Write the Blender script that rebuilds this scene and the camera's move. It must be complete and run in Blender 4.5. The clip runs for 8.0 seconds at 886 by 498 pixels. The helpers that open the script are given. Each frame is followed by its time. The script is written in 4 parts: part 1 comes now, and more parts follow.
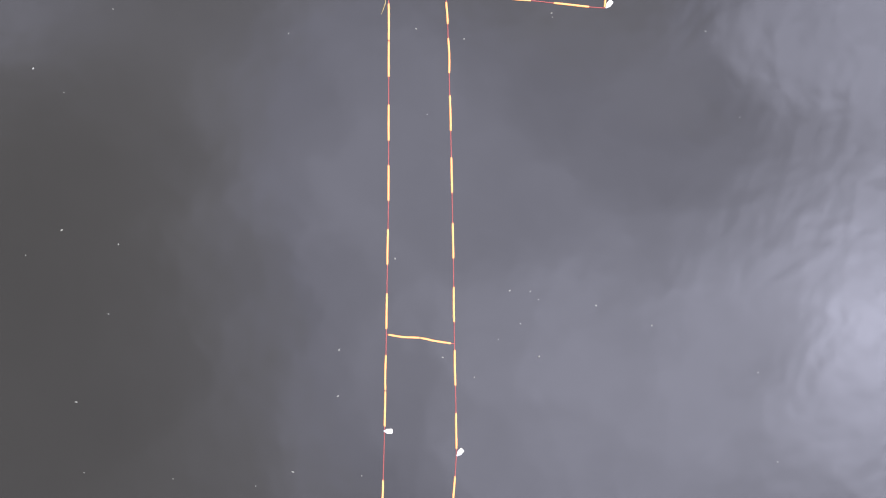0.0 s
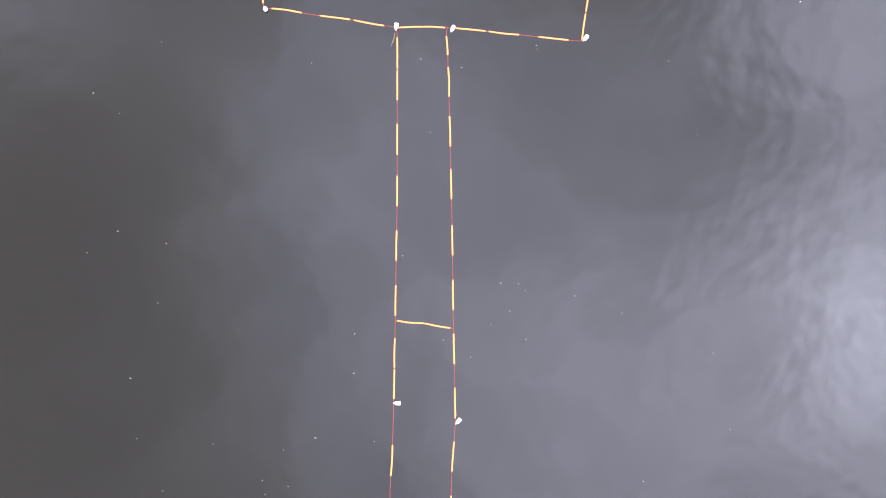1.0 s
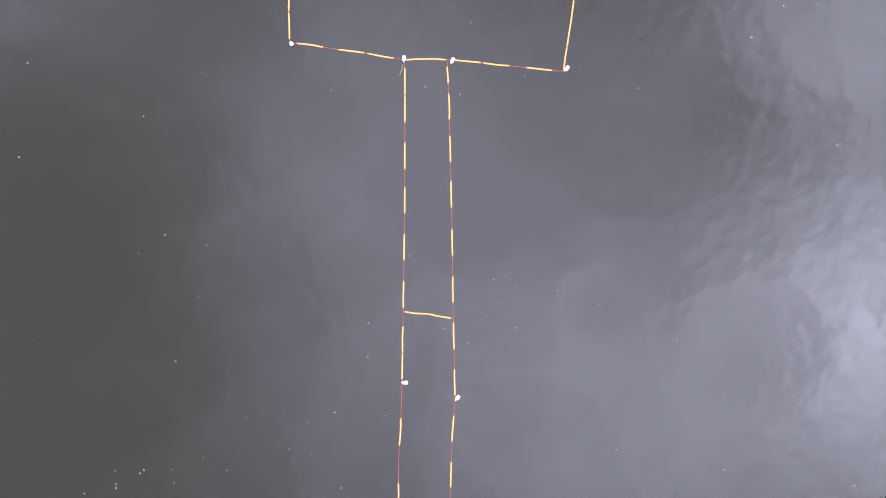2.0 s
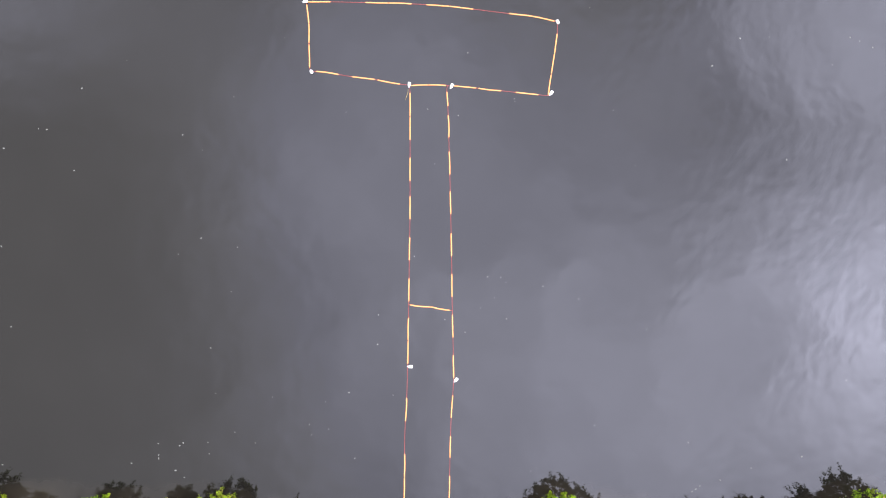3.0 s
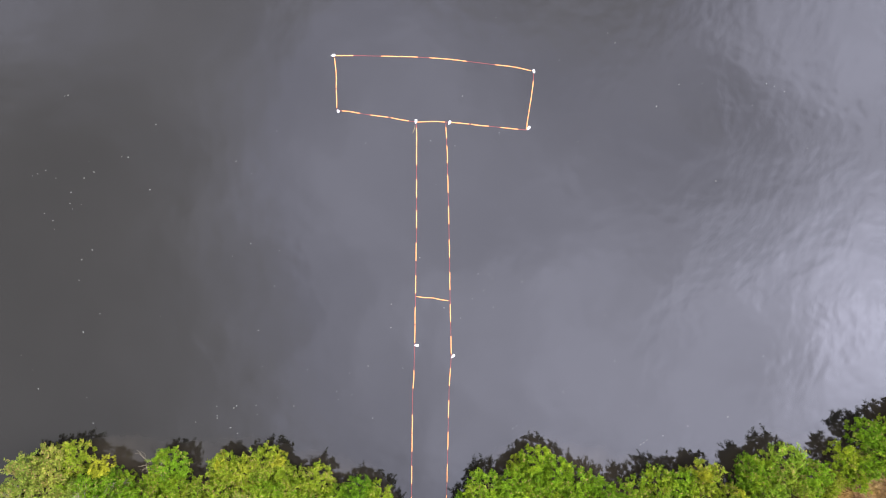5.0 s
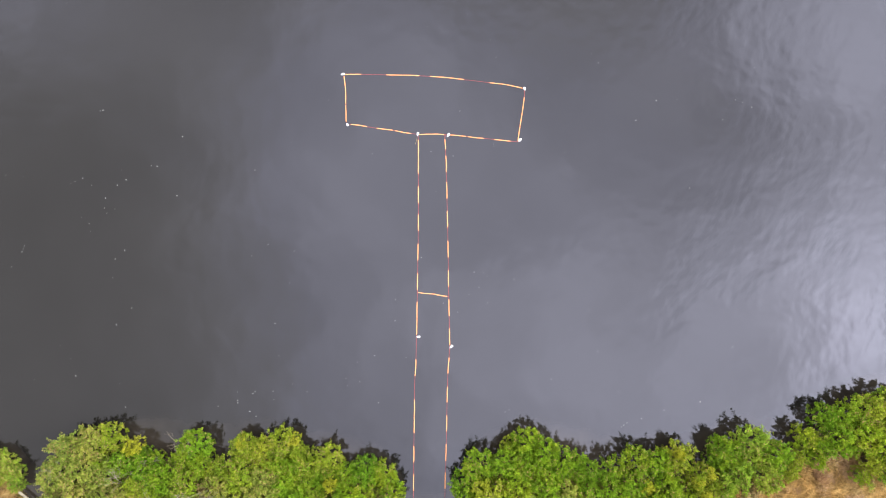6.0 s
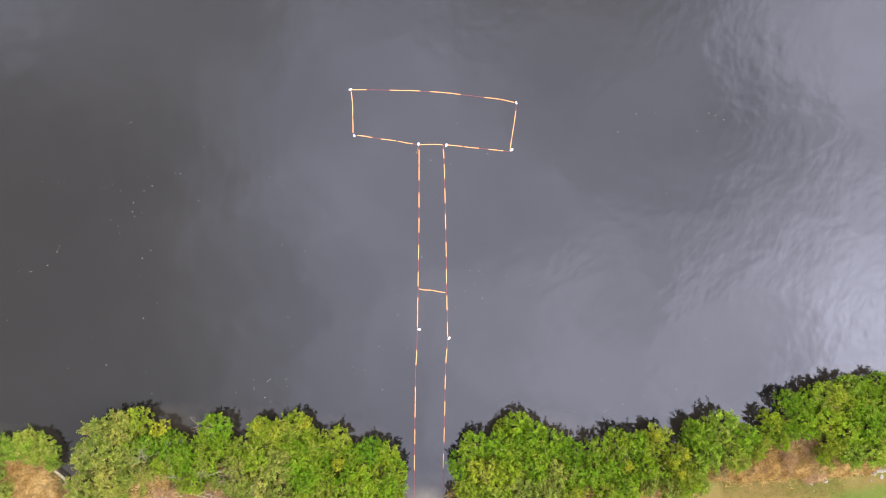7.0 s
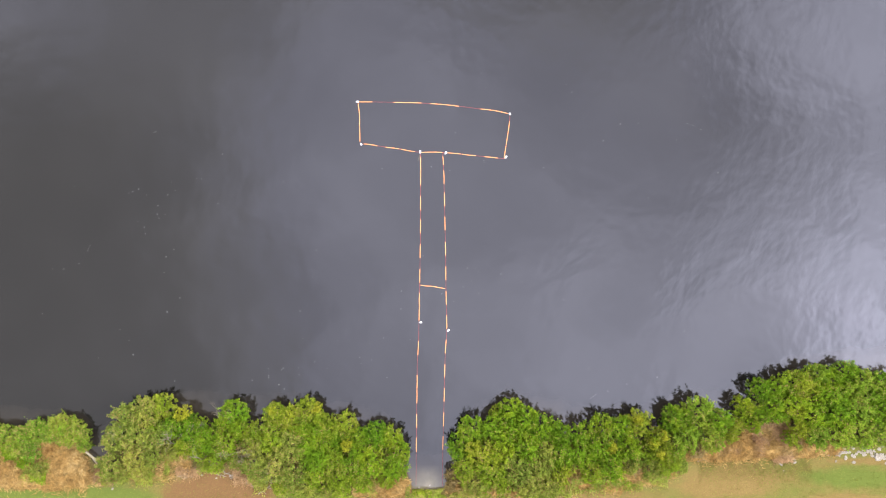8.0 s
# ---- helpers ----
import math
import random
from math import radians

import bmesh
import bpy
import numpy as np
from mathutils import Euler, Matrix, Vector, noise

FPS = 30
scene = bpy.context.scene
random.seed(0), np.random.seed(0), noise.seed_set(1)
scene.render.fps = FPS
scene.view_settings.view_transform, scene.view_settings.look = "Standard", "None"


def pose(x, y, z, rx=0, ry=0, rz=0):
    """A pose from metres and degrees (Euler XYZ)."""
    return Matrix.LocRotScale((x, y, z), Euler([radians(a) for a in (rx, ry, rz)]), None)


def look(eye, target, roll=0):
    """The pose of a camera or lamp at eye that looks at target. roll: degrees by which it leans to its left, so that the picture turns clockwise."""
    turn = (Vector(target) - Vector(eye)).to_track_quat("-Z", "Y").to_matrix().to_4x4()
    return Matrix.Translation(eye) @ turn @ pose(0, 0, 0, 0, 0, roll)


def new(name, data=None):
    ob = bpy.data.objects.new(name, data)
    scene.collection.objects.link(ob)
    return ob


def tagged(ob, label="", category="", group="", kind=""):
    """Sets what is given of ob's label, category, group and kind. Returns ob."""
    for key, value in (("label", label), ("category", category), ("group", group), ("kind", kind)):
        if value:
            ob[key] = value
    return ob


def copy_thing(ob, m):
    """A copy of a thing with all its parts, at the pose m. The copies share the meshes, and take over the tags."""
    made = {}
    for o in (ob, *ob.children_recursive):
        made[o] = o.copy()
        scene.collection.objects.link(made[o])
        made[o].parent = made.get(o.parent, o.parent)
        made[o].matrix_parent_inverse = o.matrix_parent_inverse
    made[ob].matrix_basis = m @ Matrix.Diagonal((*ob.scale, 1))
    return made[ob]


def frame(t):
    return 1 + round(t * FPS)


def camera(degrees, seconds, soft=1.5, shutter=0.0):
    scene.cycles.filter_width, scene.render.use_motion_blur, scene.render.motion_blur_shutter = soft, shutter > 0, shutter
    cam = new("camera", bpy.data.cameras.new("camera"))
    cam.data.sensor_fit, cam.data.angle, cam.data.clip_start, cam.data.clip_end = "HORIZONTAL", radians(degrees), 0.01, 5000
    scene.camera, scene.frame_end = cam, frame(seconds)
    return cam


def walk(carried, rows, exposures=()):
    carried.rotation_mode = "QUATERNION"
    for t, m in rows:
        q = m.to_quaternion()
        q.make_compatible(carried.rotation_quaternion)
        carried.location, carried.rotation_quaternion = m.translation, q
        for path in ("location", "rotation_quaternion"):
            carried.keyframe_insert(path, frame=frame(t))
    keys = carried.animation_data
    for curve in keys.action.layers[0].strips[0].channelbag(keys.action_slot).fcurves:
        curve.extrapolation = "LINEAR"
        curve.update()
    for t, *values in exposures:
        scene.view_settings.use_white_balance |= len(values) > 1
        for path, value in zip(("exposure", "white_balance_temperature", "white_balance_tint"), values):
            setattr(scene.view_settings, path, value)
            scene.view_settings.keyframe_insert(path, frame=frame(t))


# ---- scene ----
cam = camera(52.0, 8.0, soft=1.05)
PATH = (
    (0.0, 0.00, -0.01, 31.13, 0.39, -0.58, 0.12),
    (0.5, -0.02, -0.07, 33.67, 0.39, -0.58, 0.11),
    (1.0, -0.08, -0.11, 36.40, 0.39, -0.58, 0.11),
    (1.5, -0.14, -0.11, 39.28, 0.39, -0.58, 0.10),
    (2.0, -0.19, -0.10, 42.34, 0.39, -0.57, 0.09),
    (3.5, -0.31, -0.04, 51.76, 0.39, -0.57, 0.06),
    (4.0, -0.35, 0.01, 54.87, 0.39, -0.58, 0.04),
    (4.5, -0.38, 0.04, 58.03, 0.39, -0.58, 0.05),
    (6.0, -0.39, 0.04, 67.58, 0.39, -0.57, 0.09),
    (6.5, -0.36, 0.04, 70.76, 0.39, -0.57, 0.11),
    (7.0, -0.33, 0.02, 73.99, 0.39, -0.57, 0.12),
    (7.5, -0.33, -0.03, 77.24, 0.38, -0.57, 0.12),
    (8.0, -0.36, -0.07, 80.47, 0.38, -0.57, 0.13),
)
walk(cam, [(t, pose(x, y, z, a, b, c)) for t, x, y, z, a, b, c in PATH])

# ---- light: a broken overcast sky, brightest from the zenith towards the veiled sun ----
SUN_EL, SUN_AZ = 45.0, 88.0     # elevation, and azimuth clockwise from +y
world = bpy.data.worlds.new("overcast_sky")
scene.world = world
world.use_nodes = True
wt = world.node_tree
wt.nodes.clear()


def wmath(op, a, b=None):
    n = wt.nodes.new("ShaderNodeMath")
    n.operation = op
    for i, v in enumerate((a, b)):
        if v is None:
            continue
        if isinstance(v, (int, float)):
            n.inputs[i].default_value = v
        else:
            wt.links.new(v, n.inputs[i])
    return n.outputs[0]


def wvec(op, a, b):
    n = wt.nodes.new("ShaderNodeVectorMath")
    n.operation = op
    wt.links.new(a, n.inputs[0])
    if isinstance(b, tuple):
        n.inputs[1].default_value = b
    elif b is not None:
        wt.links.new(b, n.inputs[1])
    return n


tc = wt.nodes.new("ShaderNodeTexCoord")
sep = wt.nodes.new("ShaderNodeSeparateXYZ")
wt.links.new(tc.outputs["Generated"], sep.inputs[0])
zz = wmath("MAXIMUM", sep.outputs[2], 0.12)
flat = wt.nodes.new("ShaderNodeCombineXYZ")
wt.links.new(wmath("DIVIDE", sep.outputs[0], zz), flat.inputs[0])
wt.links.new(wmath("DIVIDE", sep.outputs[1], zz), flat.inputs[1])
plane = flat.outputs[0]
warp = wt.nodes.new("ShaderNodeTexNoise")
warp.inputs["Scale"].default_value = 5.0
warp.inputs["Detail"].default_value = 4.0
wt.links.new(plane, warp.inputs["Vector"])
bent = wvec("MULTIPLY_ADD", warp.outputs["Color"], (0.10, 0.10, 0.0))
wt.links.new(plane, bent.inputs[2])
bent = wvec("SUBTRACT", bent.outputs[0], (0.05, 0.05, 0.0)).outputs[0]

# banks of cloud over the water: centre and spread as slopes from the zenith, and radiance
CLOUDS = (
    (0.17, -0.17, 0.29, 0.24, 8.0),
    (0.56, -0.06, 0.22, 0.28, 10.5),
    (0.48, -0.07, 0.075, 0.13, 7.0),
    (-0.06, 0.20, 0.17, 0.20, 3.9),
    (0.47, 0.27, 0.17, 0.12, 7.4),
    (0.34, 0.13, 0.11, 0.08, -2.0),
    (0.18, 0.15, 0.18, 0.17, 1.9),
    (-0.47, 0.27, 0.17, 0.09, 2.9),
    (-0.11, 0.02, 0.14, 0.20, 1.6),
    (1.00, -0.18, 0.50, 0.60, 4.5),
)
total = None
for cx, cy, sx, sy, amount in CLOUDS:
    d = wvec("SUBTRACT", bent, (cx, cy, 0.0)).outputs[0]
    d = wvec("MULTIPLY", d, (1 / sx, 1 / sy, 0.0)).outputs[0]
    d = wvec("DOT_PRODUCT", d, d).outputs["Value"]
    g = wmath("MULTIPLY", wmath("EXPONENT", wmath("MULTIPLY", d, -1.0)), amount)
    total = g if total is None else wmath("ADD", total, g)
wisps = wt.nodes.new("ShaderNodeTexNoise")
wisps.inputs["Scale"].default_value = 9.0
wisps.inputs["Detail"].default_value = 5.0
wisps.inputs["Roughness"].default_value = 0.55
wt.links.new(bent, wisps.inputs["Vector"])
grain = wmath("ADD", wmath("MULTIPLY", wisps.outputs[0], 0.7), 0.65)
calm = wmath("ADD", wmath("MULTIPLY", wisps.outputs[0], 0.2), 0.9)
bright = wmath("ADD", wmath("MAXIMUM", wmath("MULTIPLY", total, grain), -0.6), wmath("MULTIPLY", calm, 2.95))
tint = wt.nodes.new("ShaderNodeMix")
tint.data_type = "RGBA"
tint.blend_type = "MULTIPLY"
tint.inputs[0].default_value = 1.0
cool = wt.nodes.new("ShaderNodeMix")
cool.data_type = "RGBA"
cool.inputs[6].default_value = (1.0, 0.985, 1.03, 1)
cool.inputs[7].default_value = (0.942, 0.955, 1.212, 1)
wt.links.new(wmath("MINIMUM", wmath("MULTIPLY", wmath("MAXIMUM", total, 0.0), 0.25), 1.0), cool.inputs[0])
wt.links.new(cool.outputs[2], tint.inputs[6])
wt.links.new(bright, tint.inputs[7])
sky = wt.nodes.new("ShaderNodeTexSky")
sky.sky_type = "NISHITA"
sky.sun_disc = False
sky.sun_elevation, sky.sun_rotation = radians(SUN_EL), radians(SUN_AZ)
veil = wt.nodes.new("ShaderNodeMix")
veil.data_type = "RGBA"
veil.inputs[0].default_value = 0.93
thin = wvec("MULTIPLY", sky.outputs[0], (0.12, 0.12, 0.12)).outputs[0]
wt.links.new(thin, veil.inputs[6])
wt.links.new(tint.outputs[2], veil.inputs[7])
back = wt.nodes.new("ShaderNodeBackground")
wt.links.new(veil.outputs[2], back.inputs[0])
wout = wt.nodes.new("ShaderNodeOutputWorld")
wt.links.new(back.outputs[0], wout.inputs[0])

sun = new("sun", bpy.data.lights.new("sun", "SUN"))
sun.data.energy, sun.data.angle, sun.data.color = 3.0, radians(10), (1.0, 0.95, 0.86)
az, el = radians(SUN_AZ), radians(SUN_EL)
sun.matrix_world = look((math.sin(az) * math.cos(el) * 200, math.cos(az) * math.cos(el) * 200, math.sin(el) * 200), (0, 0, 0))
scene.view_settings.exposure = 0.0


# ---- materials ----
class Mat:
    """A node material round one Principled shader."""

    def __init__(self, name, rough=0.6, **sockets):
        self.m = bpy.data.materials.new(name)
        self.m.use_nodes = True
        self.t = self.m.node_tree
        self.p = self.t.nodes["Principled BSDF"]
        self.p.inputs["Roughness"].default_value = rough
        for k, v in sockets.items():
            self.p.inputs[k.replace("_", " ")].default_value = v

    def add(self, kind, **sockets):
        n = self.t.nodes.new(kind)
        for k, v in sockets.items():
            n.inputs[k.replace("_", " ")].default_value = v
        return n

    def link(self, a, b):
        self.t.links.new(a, b)

    def coord(self):
        return self.add("ShaderNodeTexCoord").outputs["Object"]

    def place(self):
        return self.add("ShaderNodeNewGeometry").outputs["Position"]

    def noise(self, vec, scale, detail=3.0, rough=0.5):
        n = self.add("ShaderNodeTexNoise", Scale=scale, Detail=detail, Roughness=rough)
        self.link(vec, n.inputs["Vector"])
        return n.outputs[0]

    def ramp(self, fac, *stops):
        n = self.t.nodes.new("ShaderNodeValToRGB")
        e = n.color_ramp.elements
        while len(e) < len(stops):
            e.new(0.5)
        for s, (at, col) in zip(e, stops):
            s.position, s.color = at, (*col, 1)
        self.link(fac, n.inputs[0])
        return n.outputs[0]

    def math(self, op, a, b=0.0):
        n = self.t.nodes.new("ShaderNodeMath")
        n.operation = op
        for i, v in enumerate((a, b)):
            if isinstance(v, (int, float)):
                n.inputs[i].default_value = v
            else:
                self.link(v, n.inputs[i])
        return n.outputs[0]

    def mix(self, fac, a, b, how="MIX"):
        n = self.t.nodes.new("ShaderNodeMix")
        n.data_type, n.blend_type = "RGBA", how
        for i, v in ((0, fac), (6, a), (7, b)):
            if isinstance(v, tuple):
                n.inputs[i].default_value = (*v, 1)
            elif isinstance(v, (int, float)):
                n.inputs[i].default_value = v
            else:
                self.link(v, n.inputs[i])
        return n.outputs[2]

    def colour(self, out):
        self.link(out, self.p.inputs["Base Color"])
        return self

    def bump(self, height, distance, strength=1.0):
        n = self.add("ShaderNodeBump", Strength=strength, Distance=distance)
        self.link(height, n.inputs["Height"])
        self.link(n.outputs[0], self.p.inputs["Normal"])
        return self


def simple(name, dark, light, scale, rough=0.6, bump=0.0, gloss=0.12):
    a = Mat(name, rough, Specular_IOR_Level=gloss)
    v = a.coord()
    n = a.noise(v, scale, 5.0, 0.6)
    a.colour(a.ramp(n, (0.3, dark), (0.7, light)))
    if bump:
        a.bump(n, bump)
    return a.m


# the line of the shore
SHORE_X = (-2500, -60, -45, -38, -31.0, -30.3, -29.4, -28.2, -23, -18, -12, -7, -4.0, -2.8, -2.2, 0.7, 1.4, 2.6, 6, 10, 14, 18, 22, 25, 29, 32, 36, 45, 60, 2500)
SHORE_Y = (-17, -17, -16.8, -16.3, -16.6, -18.0, -18.2, -16.4, -14.8, -15.2, -15.2, -16.2, -17.0, -18.8, -20.6, -20.6, -18.8, -16.6, -14.4, -15.6, -16.4, -16.2, -14.6, -15.2, -12.8, -11.6, -11.0, -10.6, -11, -11)


def water_material():
    a = Mat("lake_water", 0.025, IOR=1.333)
    v = a.place()
    murk = a.noise(v, 0.11, 4.0)
    body = a.ramp(murk, (0.3, (0.0054, 0.0049, 0.0043)), (0.7, (0.0072, 0.0066, 0.0058)))
    # stirred-up sand in the shallow landing
    s = a.add("ShaderNodeSeparateXYZ")
    a.link(v, s.inputs[0])
    across = a.math("SUBTRACT", 1.0, a.math("MULTIPLY", a.math("ABSOLUTE", a.math("ADD", s.outputs[0], 0.8)), 0.45))
    along = a.math("MULTIPLY", a.math("SUBTRACT", -18.6, s.outputs[1]), 0.42)
    silt = a.math("MULTIPLY", a.math("MAXIMUM", across, 0.0), a.math("MAXIMUM", along, 0.0))
    silt = a.math("MINIMUM", a.math("MULTIPLY", silt, a.math("ADD", a.noise(v, 1.3), 0.4)), 1.0)
    # brown shallows close to the shore, coloured lighter to lift the shrubs' dark reflections
    line = a.t.nodes.new("ShaderNodeFloatCurve")
    knots = line.mapping.curves[0].points
    inner = [(x, y) for x, y in zip(SHORE_X, SHORE_Y) if abs(x) < 46]
    for x, y in inner[1:-1]:
        knots.new((x + 50) / 100, (y + 25) / 20)
    knots[0].location, knots[-1].location = ((inner[0][0] + 50) / 100, (inner[0][1] + 25) / 20), ((inner[-1][0] + 50) / 100, (inner[-1][1] + 25) / 20)
    for knot in knots:
        knot.handle_type = "VECTOR"
    line.mapping.update()
    a.link(a.math("MULTIPLY", a.math("ADD", s.outputs[0], 50.0), 0.01), line.inputs["Value"])
    off = a.math("SUBTRACT", s.outputs[1], a.math("SUBTRACT", a.math("MULTIPLY", line.outputs[0], 20.0), 25.0))
    off = a.math("ADD", off, a.math("MULTIPLY", a.math("SUBTRACT", a.noise(v, 0.7), 0.5), 1.6))
    near = a.ramp(a.math("MULTIPLY", off, 0.25), (0.10, (1.0,) * 3), (0.75, (0.0,) * 3))
    body = a.mix(near, body, (0.027, 0.0216, 0.0148))
    a.colour(a.mix(silt, body, (0.165, 0.142, 0.088)))
    # short ripples running across, over a slow swell; calmer and livelier patches
    turn = a.add("ShaderNodeMapping")
    turn.vector_type = "TEXTURE"
    turn.inputs["Rotation"].default_value = (0, 0, radians(68))
    turn.inputs["Scale"].default_value = (1.05, 0.85, 1.0)
    drift = a.add("ShaderNodeVectorMath")
    drift.operation = "MULTIPLY_ADD"
    bend = a.add("ShaderNodeTexNoise", Scale=0.12, Detail=1.0)
    a.link(v, bend.inputs["Vector"])
    a.link(bend.outputs["Color"], drift.inputs[0])
    drift.inputs[1].default_value = (1.2, 1.2, 0.0)
    a.link(v, drift.inputs[2])
    a.link(drift.outputs[0], turn.inputs["Vector"])
    wave = a.noise(turn.outputs[0], 1.0, 1.2, 0.4)
    fine = a.noise(v, 2.4, 1.0)
    swell = a.noise(v, 0.22, 1.0)
    # the breeze touches the open water more than the lee of the bank
    open_water = a.math("MULTIPLY", a.math("ADD", s.outputs[0], a.math("MULTIPLY", s.outputs[1], 0.55)), 0.025)
    breeze = a.ramp(a.math("ADD", a.math("MULTIPLY", a.noise(v, 0.085, 2.5), 0.9), open_water), (0.50, (0.13,) * 3), (0.84, (0.85,) * 3))
    h = a.math("ADD", a.math("MULTIPLY", wave, 0.0128), a.math("MULTIPLY", fine, 0.0015))
    h = a.math("ADD", a.math("MULTIPLY", h, breeze), a.math("ADD", a.math("MULTIPLY", swell, 0.04), a.math("MULTIPLY", a.noise(v, 0.5, 2.0), 0.016)))
    a.bump(h, 1.0)
    return a.m


def leaf_material(name, stops, light=0.94, dry=0.0):
    """Leaves: hue drifts from plant to plant and clump to clump, lightness from leaf to leaf."""
    a = Mat(name, 0.6, Specular_IOR_Level=0.03)
    info = a.add("ShaderNodeObjectInfo")
    geo = a.add("ShaderNodeNewGeometry")
    at = geo.outputs["Position"]
    k = a.math("ADD", a.math("MULTIPLY", a.noise(at, 0.33, 2.0), 0.75), a.math("MULTIPLY", a.noise(at, 1.3, 2.0), 0.55))
    k = a.math("ADD", k, a.math("MULTIPLY", info.outputs["Random"], 0.28))
    k = a.math("ADD", k, a.math("MULTIPLY", geo.outputs["Random Per Island"], 0.16))
    hue = a.ramp(a.math("SUBTRACT", k, 0.37), *stops)
    lot = a.add("ShaderNodeTexWhiteNoise")
    lot.noise_dimensions = "1D"
    a.link(geo.outputs["Random Per Island"], lot.inputs["W"])
    if dry:                                # a share of browned leaves, more in some clumps
        pick = a.math("ADD", lot.outputs[0], a.math("MULTIPLY", a.math("SUBTRACT", a.noise(at, 0.9, 3.0), 0.5), 0.8))
        hue = a.mix(a.math("LESS_THAN", pick, dry), hue, (0.40, 0.285, 0.105))
    # lit tufts and darker gaps put into the colour by two noises
    tuft_shade = a.math("ADD", a.math("MULTIPLY", a.math("SUBTRACT", a.noise(at, 2.3, 2.0), 0.5), 1.4), a.math("MULTIPLY", a.math("SUBTRACT", a.noise(at, 5.5, 1.0), 0.5), 0.9))
    tone = a.math("ADD", a.math("MULTIPLY", lot.outputs[0], 0.34), 0.78)
    tone = a.math("MULTIPLY", a.math("MAXIMUM", a.math("ADD", tone, tuft_shade), 0.25), light)
    shade = a.add("ShaderNodeCombineColor")
    for c in range(3):
        a.link(tone, shade.inputs[c])
    col = a.mix(1.0, hue, shade.outputs[0], "MULTIPLY")
    a.colour(col)
    back = a.add("ShaderNodeBsdfTranslucent")
    a.link(col, back.inputs[0])
    both = a.add("ShaderNodeMixShader")
    both.inputs[0].default_value = 0.36
    a.link(a.p.outputs[0], both.inputs[1])
    a.link(back.outputs[0], both.inputs[2])
    a.link(both.outputs[0], a.t.nodes["Material Output"].inputs[0])
    return a.m


def ground_material():
    a = Mat("bank_turf", 0.95, Specular_IOR_Level=0.08)
    v = a.place()
    big, mid, small = a.noise(v, 0.16, 4.0), a.noise(v, 0.9, 4.0, 0.65), a.noise(v, 9.0, 4.0, 0.7)
    grass = a.ramp(small, (0.3, (0.062, 0.080, 0.0145)), (0.7, (0.090, 0.110, 0.021)))
    straw = a.ramp(small, (0.3, (0.108, 0.073, 0.023)), (0.7, (0.156, 0.107, 0.036)))
    # mown streaks along the bank
    comb = a.add("ShaderNodeMapping")
    comb.inputs["Scale"].default_value = (0.22, 2.4, 1.0)
    a.link(v, comb.inputs["Vector"])
    streak = a.noise(comb.outputs[0], 0.8, 4.0, 0.6)
    k = a.math("ADD", a.math("MULTIPLY", big, 0.35), a.math("ADD", a.math("MULTIPLY", mid, 0.35), a.math("MULTIPLY", streak, 0.30)))

    def patch(x, y, rx, ry, amount):
        d = a.add("ShaderNodeMapping")
        d.vector_type = "TEXTURE"
        d.inputs["Location"].default_value = (x, y, 0.6)
        d.inputs["Scale"].default_value = (rx, ry, 50.0)
        a.link(v, d.inputs["Vector"])
        n = a.add("ShaderNodeVectorMath")
        n.operation = "LENGTH"
        a.link(d.outputs[0], n.inputs[0])
        return a.math("MULTIPLY", a.math("MAXIMUM", a.math("SUBTRACT", 1.0, n.outputs["Value"]), 0.0), amount)

    for spot in ((-32.8, -21.3, 9.5, 1.3, -0.5), (36.7, -19.6, 5.5, 1.1, -0.45), (-10.6, -21.5, 4.5, 0.9, -0.25), (26.2, -19.8, 6.5, 2.0, 0.4), (37.7, -18.1, 4.0, 0.5, 0.35), (36.2, -21.5, 4.5, 0.6, 0.3), (-35.3, -18.8, 6.0, 1.6, 0.4), (-19.5, -20.8, 5.5, 2.5, 0.4), (-3.7, -21.4, 3.0, 1.0, 0.3), (14.2, -21.3, 6.0, 1.0, 0.3), (5.2, -21.1, 2.0, 0.7, 0.3)):
        k = a.math("ADD", k, patch(*spot))
    turf = a.mix(a.ramp(k, (0.33, (0.0,) * 3), (0.66, (1.0,) * 3)), grass, straw)
    earth = a.ramp(small, (0.3, (0.090, 0.049, 0.019)), (0.7, (0.132, 0.075, 0.030)))
    bare = a.math("ADD", a.math("ADD", patch(-19.2, -21.0, 6.0, 2.6, 1.7), patch(5.5, -21.2, 1.6, 0.9, 1.5)), a.math("MULTIPLY", a.math("SUBTRACT", mid, 0.5), 0.9))
    turf = a.mix(a.ramp(bare, (0.25, (0.0,) * 3), (0.6, (1.0,) * 3)), turf, earth)
    # mud and sand below and along the waterline
    s = a.add("ShaderNodeSeparateXYZ")
    a.link(v, s.inputs[0])
    wet = a.ramp(a.math("ADD", a.math("MULTIPLY", s.outputs[2], 2.2), a.math("MULTIPLY", mid, 0.3)), (0.25, (1.0,) * 3), (0.55, (0.0,) * 3))
    mud = a.ramp(small, (0.3, (0.0384, 0.0282, 0.0166)), (0.7, (0.0832, 0.064, 0.0397)))
    sand = a.ramp(small, (0.3, (0.085, 0.072, 0.045)), (0.7, (0.135, 0.115, 0.072)))
    mud = a.mix(a.math("MINIMUM", patch(-0.8, -20.7, 2.4, 1.6, 2.0), 1.0), mud, sand)
    a.colour(a.mix(wet, turf, mud))
    a.bump(small, 0.03)
    return a.m


